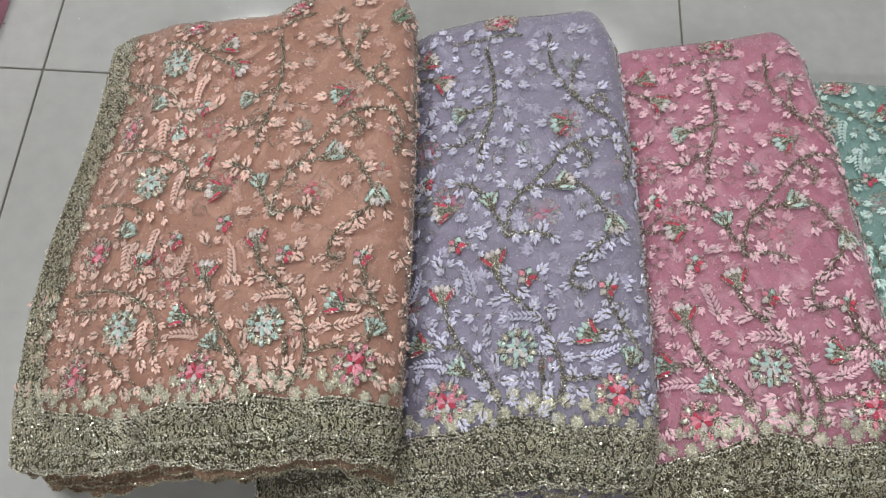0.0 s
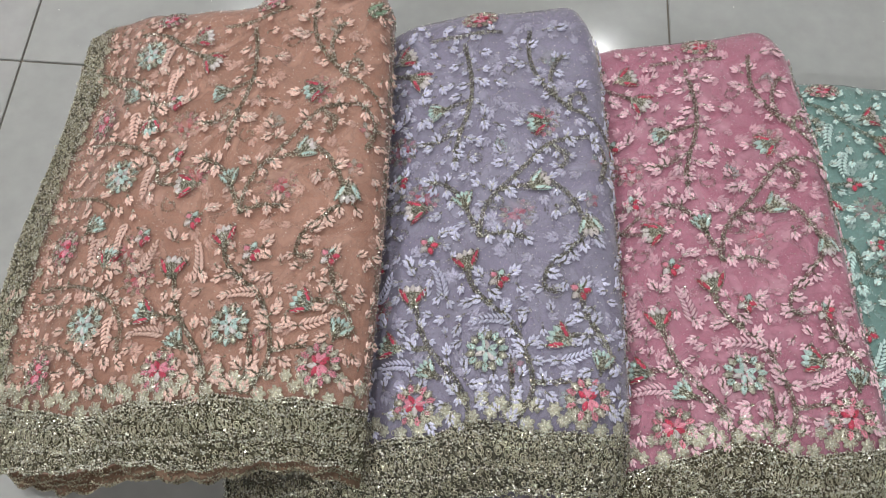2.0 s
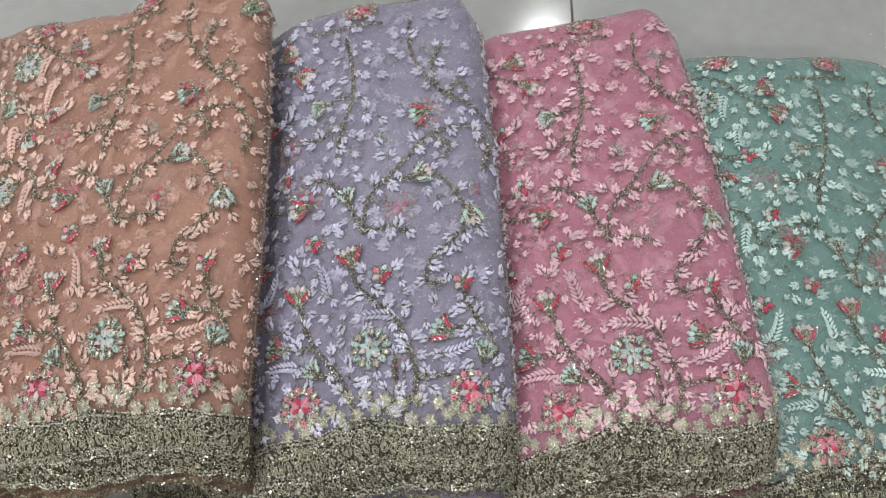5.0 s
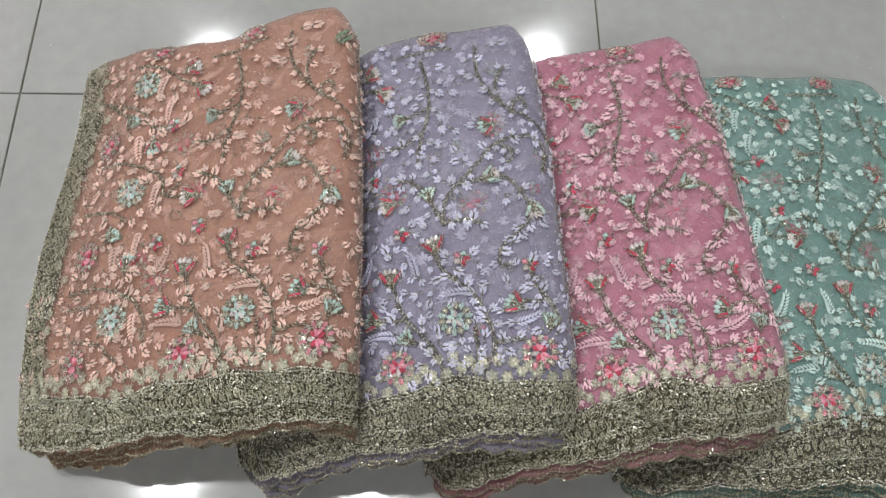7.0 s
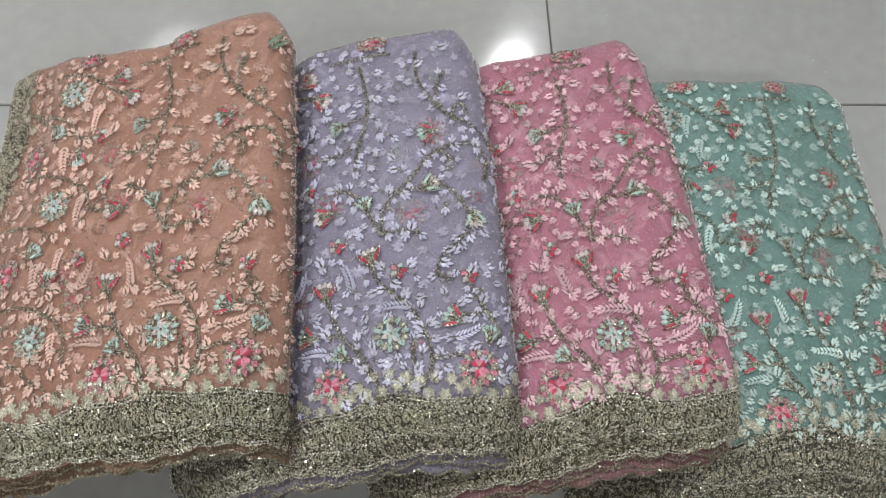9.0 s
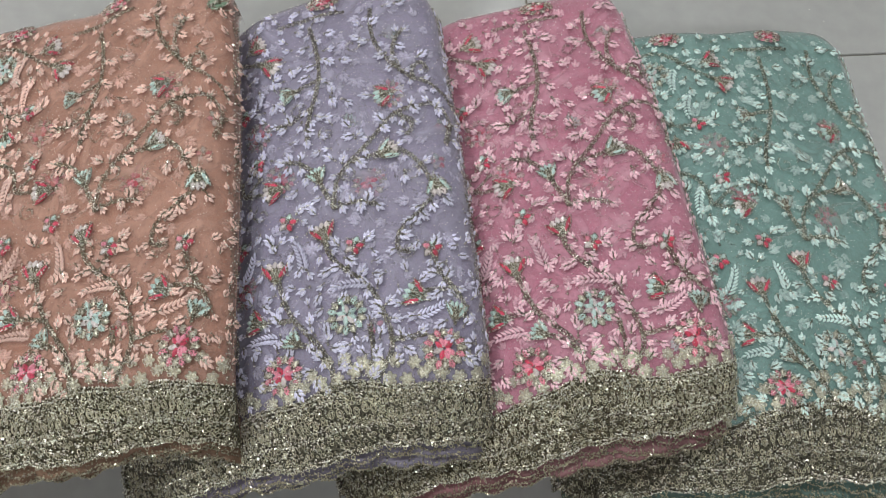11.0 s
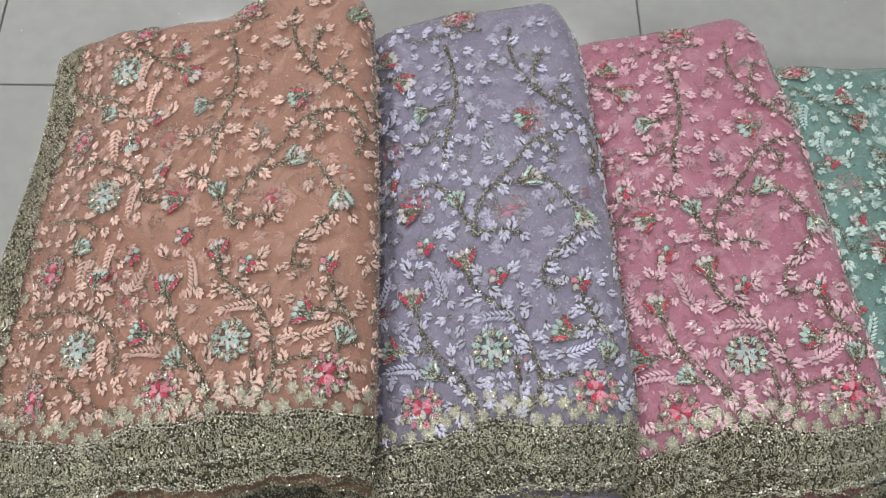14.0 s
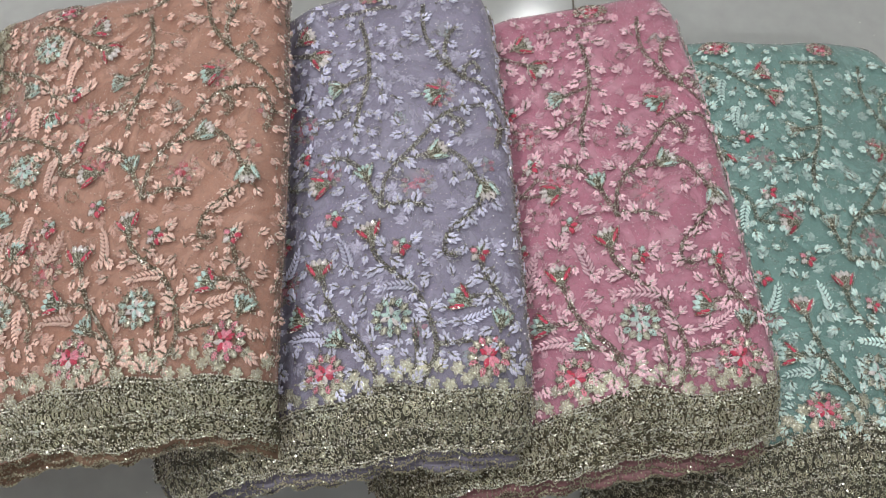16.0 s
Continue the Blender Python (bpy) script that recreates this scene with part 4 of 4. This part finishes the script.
    for k, (a, b, turn, way) in enumerate(CURLS):
        curl = []
        for q in range(11):
            r, w = 0.0066 * (1 - 0.075 * q), turn + way * 0.62 * q
            curl.append((a + r * math.cos(w) * 1000 / SPAN, b + r * math.sin(w) * 1000 / DEEP))
        if min(q[0] for q in curl) / 1000 > first and max(q[0] for q in curl) < 985:
            part("tendril", vine_mesh("tendril", piece, curl, base, 60 + k, 0.55), thing)
    pts = [top(piece, first + (1 - first) * rng.random(), 0.1 + 0.9 * rng.random()) - base + Vector((0, 0, 0.0006)) for i in range(3200)]
    tagged(part("loose_glitter", beads("loose_glitter", pts, rng.uniform(0.00025, 0.00055, len(pts)), [GOLD, SEQUIN], 0.75, rng), thing), kind="stuff")
    # the embroidered layer beneath, dimly seen through the net
    for k, (u, v) in enumerate(GHOSTS):
        if u / 1000 > first:
            name = ("red_rosette", "bud", "small_flower", "red_rosette")[k % 4]
            under = part("under_flower", FLOWERS[name][0], thing, back @ frame_at(piece, u / 1000, v / 1000, 40 * k, -0.0034, 0.9))
            for data, m in FLOWERS[name][1]:
                part("petal", data, under, m)
    for k, path in enumerate(VINES_UPPER[:9]):
        shifted = [(min(max(a - 150 + 90 * (b % 2), 30), 960), b - 120 + 30 * (k % 3)) for a, b in path]
        if min(q[0] for q in shifted) / 1000 > first:
            part("under_stem", vine_mesh("under_stem", piece, shifted, base + Vector((0, 0, 0.0042)), 31 + k, 0.75, [c["leaf_m"], c["leaf_m"], GOLD]), thing)
    for k in range(220):
        u, v = first + (0.97 - first) * rng.random(), 0.14 + 0.8 * rng.random()
        part("under_leaf", kinds[k % 2], thing, back @ frame_at(piece, u, v, rng.uniform(0, 360), -0.0034, 1.0 + 0.3 * rng.random()))
    return thing


for _piece in PIECES:
    saree(_piece)

# ---- a further folded piece, of which only the edge comes into view ----
def far_bundle():
    me_v, faces, n, m = [], [], 30, 30
    for j in range(m + 1):
        for i in range(n + 1):
            u, v = i / n, j / m
            edge = min(1.0, 9 * min(u, 1 - u, v, 1 - v))
            z = 0.120 * math.sqrt(max(1 - (1 - edge) ** 2, 0)) + 0.003 * math.sin(9 * u + 4 * v)
            me_v.append((-0.745 + 0.368 * u + 0.004 * math.sin(12 * v), 0.545 + 0.40 * v + 0.003 * math.sin(10 * u), max(z, 0.001)))
    for j in range(m):
        for i in range(n):
            a = j * (n + 1) + i
            faces.append((a, a + 1, a + n + 2, a + n + 1))
    thing = tagged(new("folded_saree"), "folded dusky pink saree with gold edge, on the tiles", "saree")
    part("body", mesh_of("body", me_v, faces, [COLOURS["pink"]["body_m"]]), thing)
    rng = np.random.default_rng(21)
    pts = [(me_v[k][0] + rng.normal(0, 0.002), me_v[k][1] + rng.normal(0, 0.003), me_v[k][2] + 0.001) for k in rng.integers(0, len(me_v), 6000) if k % (n + 1) > n - 3]
    tagged(part("lace_beading", beads("lace_beading", pts, rng.uniform(0.0006, 0.0012, len(pts)), [CORD, SEQUIN, GOLD], 0.3, rng), thing), kind="stuff")


far_bundle()

# ---- fallen glitter and lint on the tiles ----
_rng = np.random.default_rng(77)
_pts = [(x, y, 0.0007) for x, y in zip(_rng.uniform(-0.5, 0.9, 90), np.concatenate([_rng.uniform(0.52, 0.85, 60), _rng.uniform(0.05, 0.16, 30)]))]
tagged(new("fallen_glitter", beads("fallen_glitter", _pts, _rng.uniform(0.0003, 0.0008, 90), [SEQUIN, SEQUIN], 0.5, _rng)), "tiny fallen gold sequins scattered on the tiles", "sequins", kind="stuff")

# ---- tiles ----
tile_data = box_mesh("tile", (TILE - 0.0017, TILE - 0.0017, 0.012), tile_material(), 0.0008)
for i in range(-3, 7):
    for j in range(-5, 6):
        x, y = JOINT_X + TILE * (i + 0.5), JOINT_Y + TILE * (j + 0.5)
        if X0 < x < X1 and Y0 < y < Y1:
            t = part("tile", tile_data, floor, Matrix.Translation((x - floor.location.x, y - floor.location.y, -0.006 - floor.location.z)))
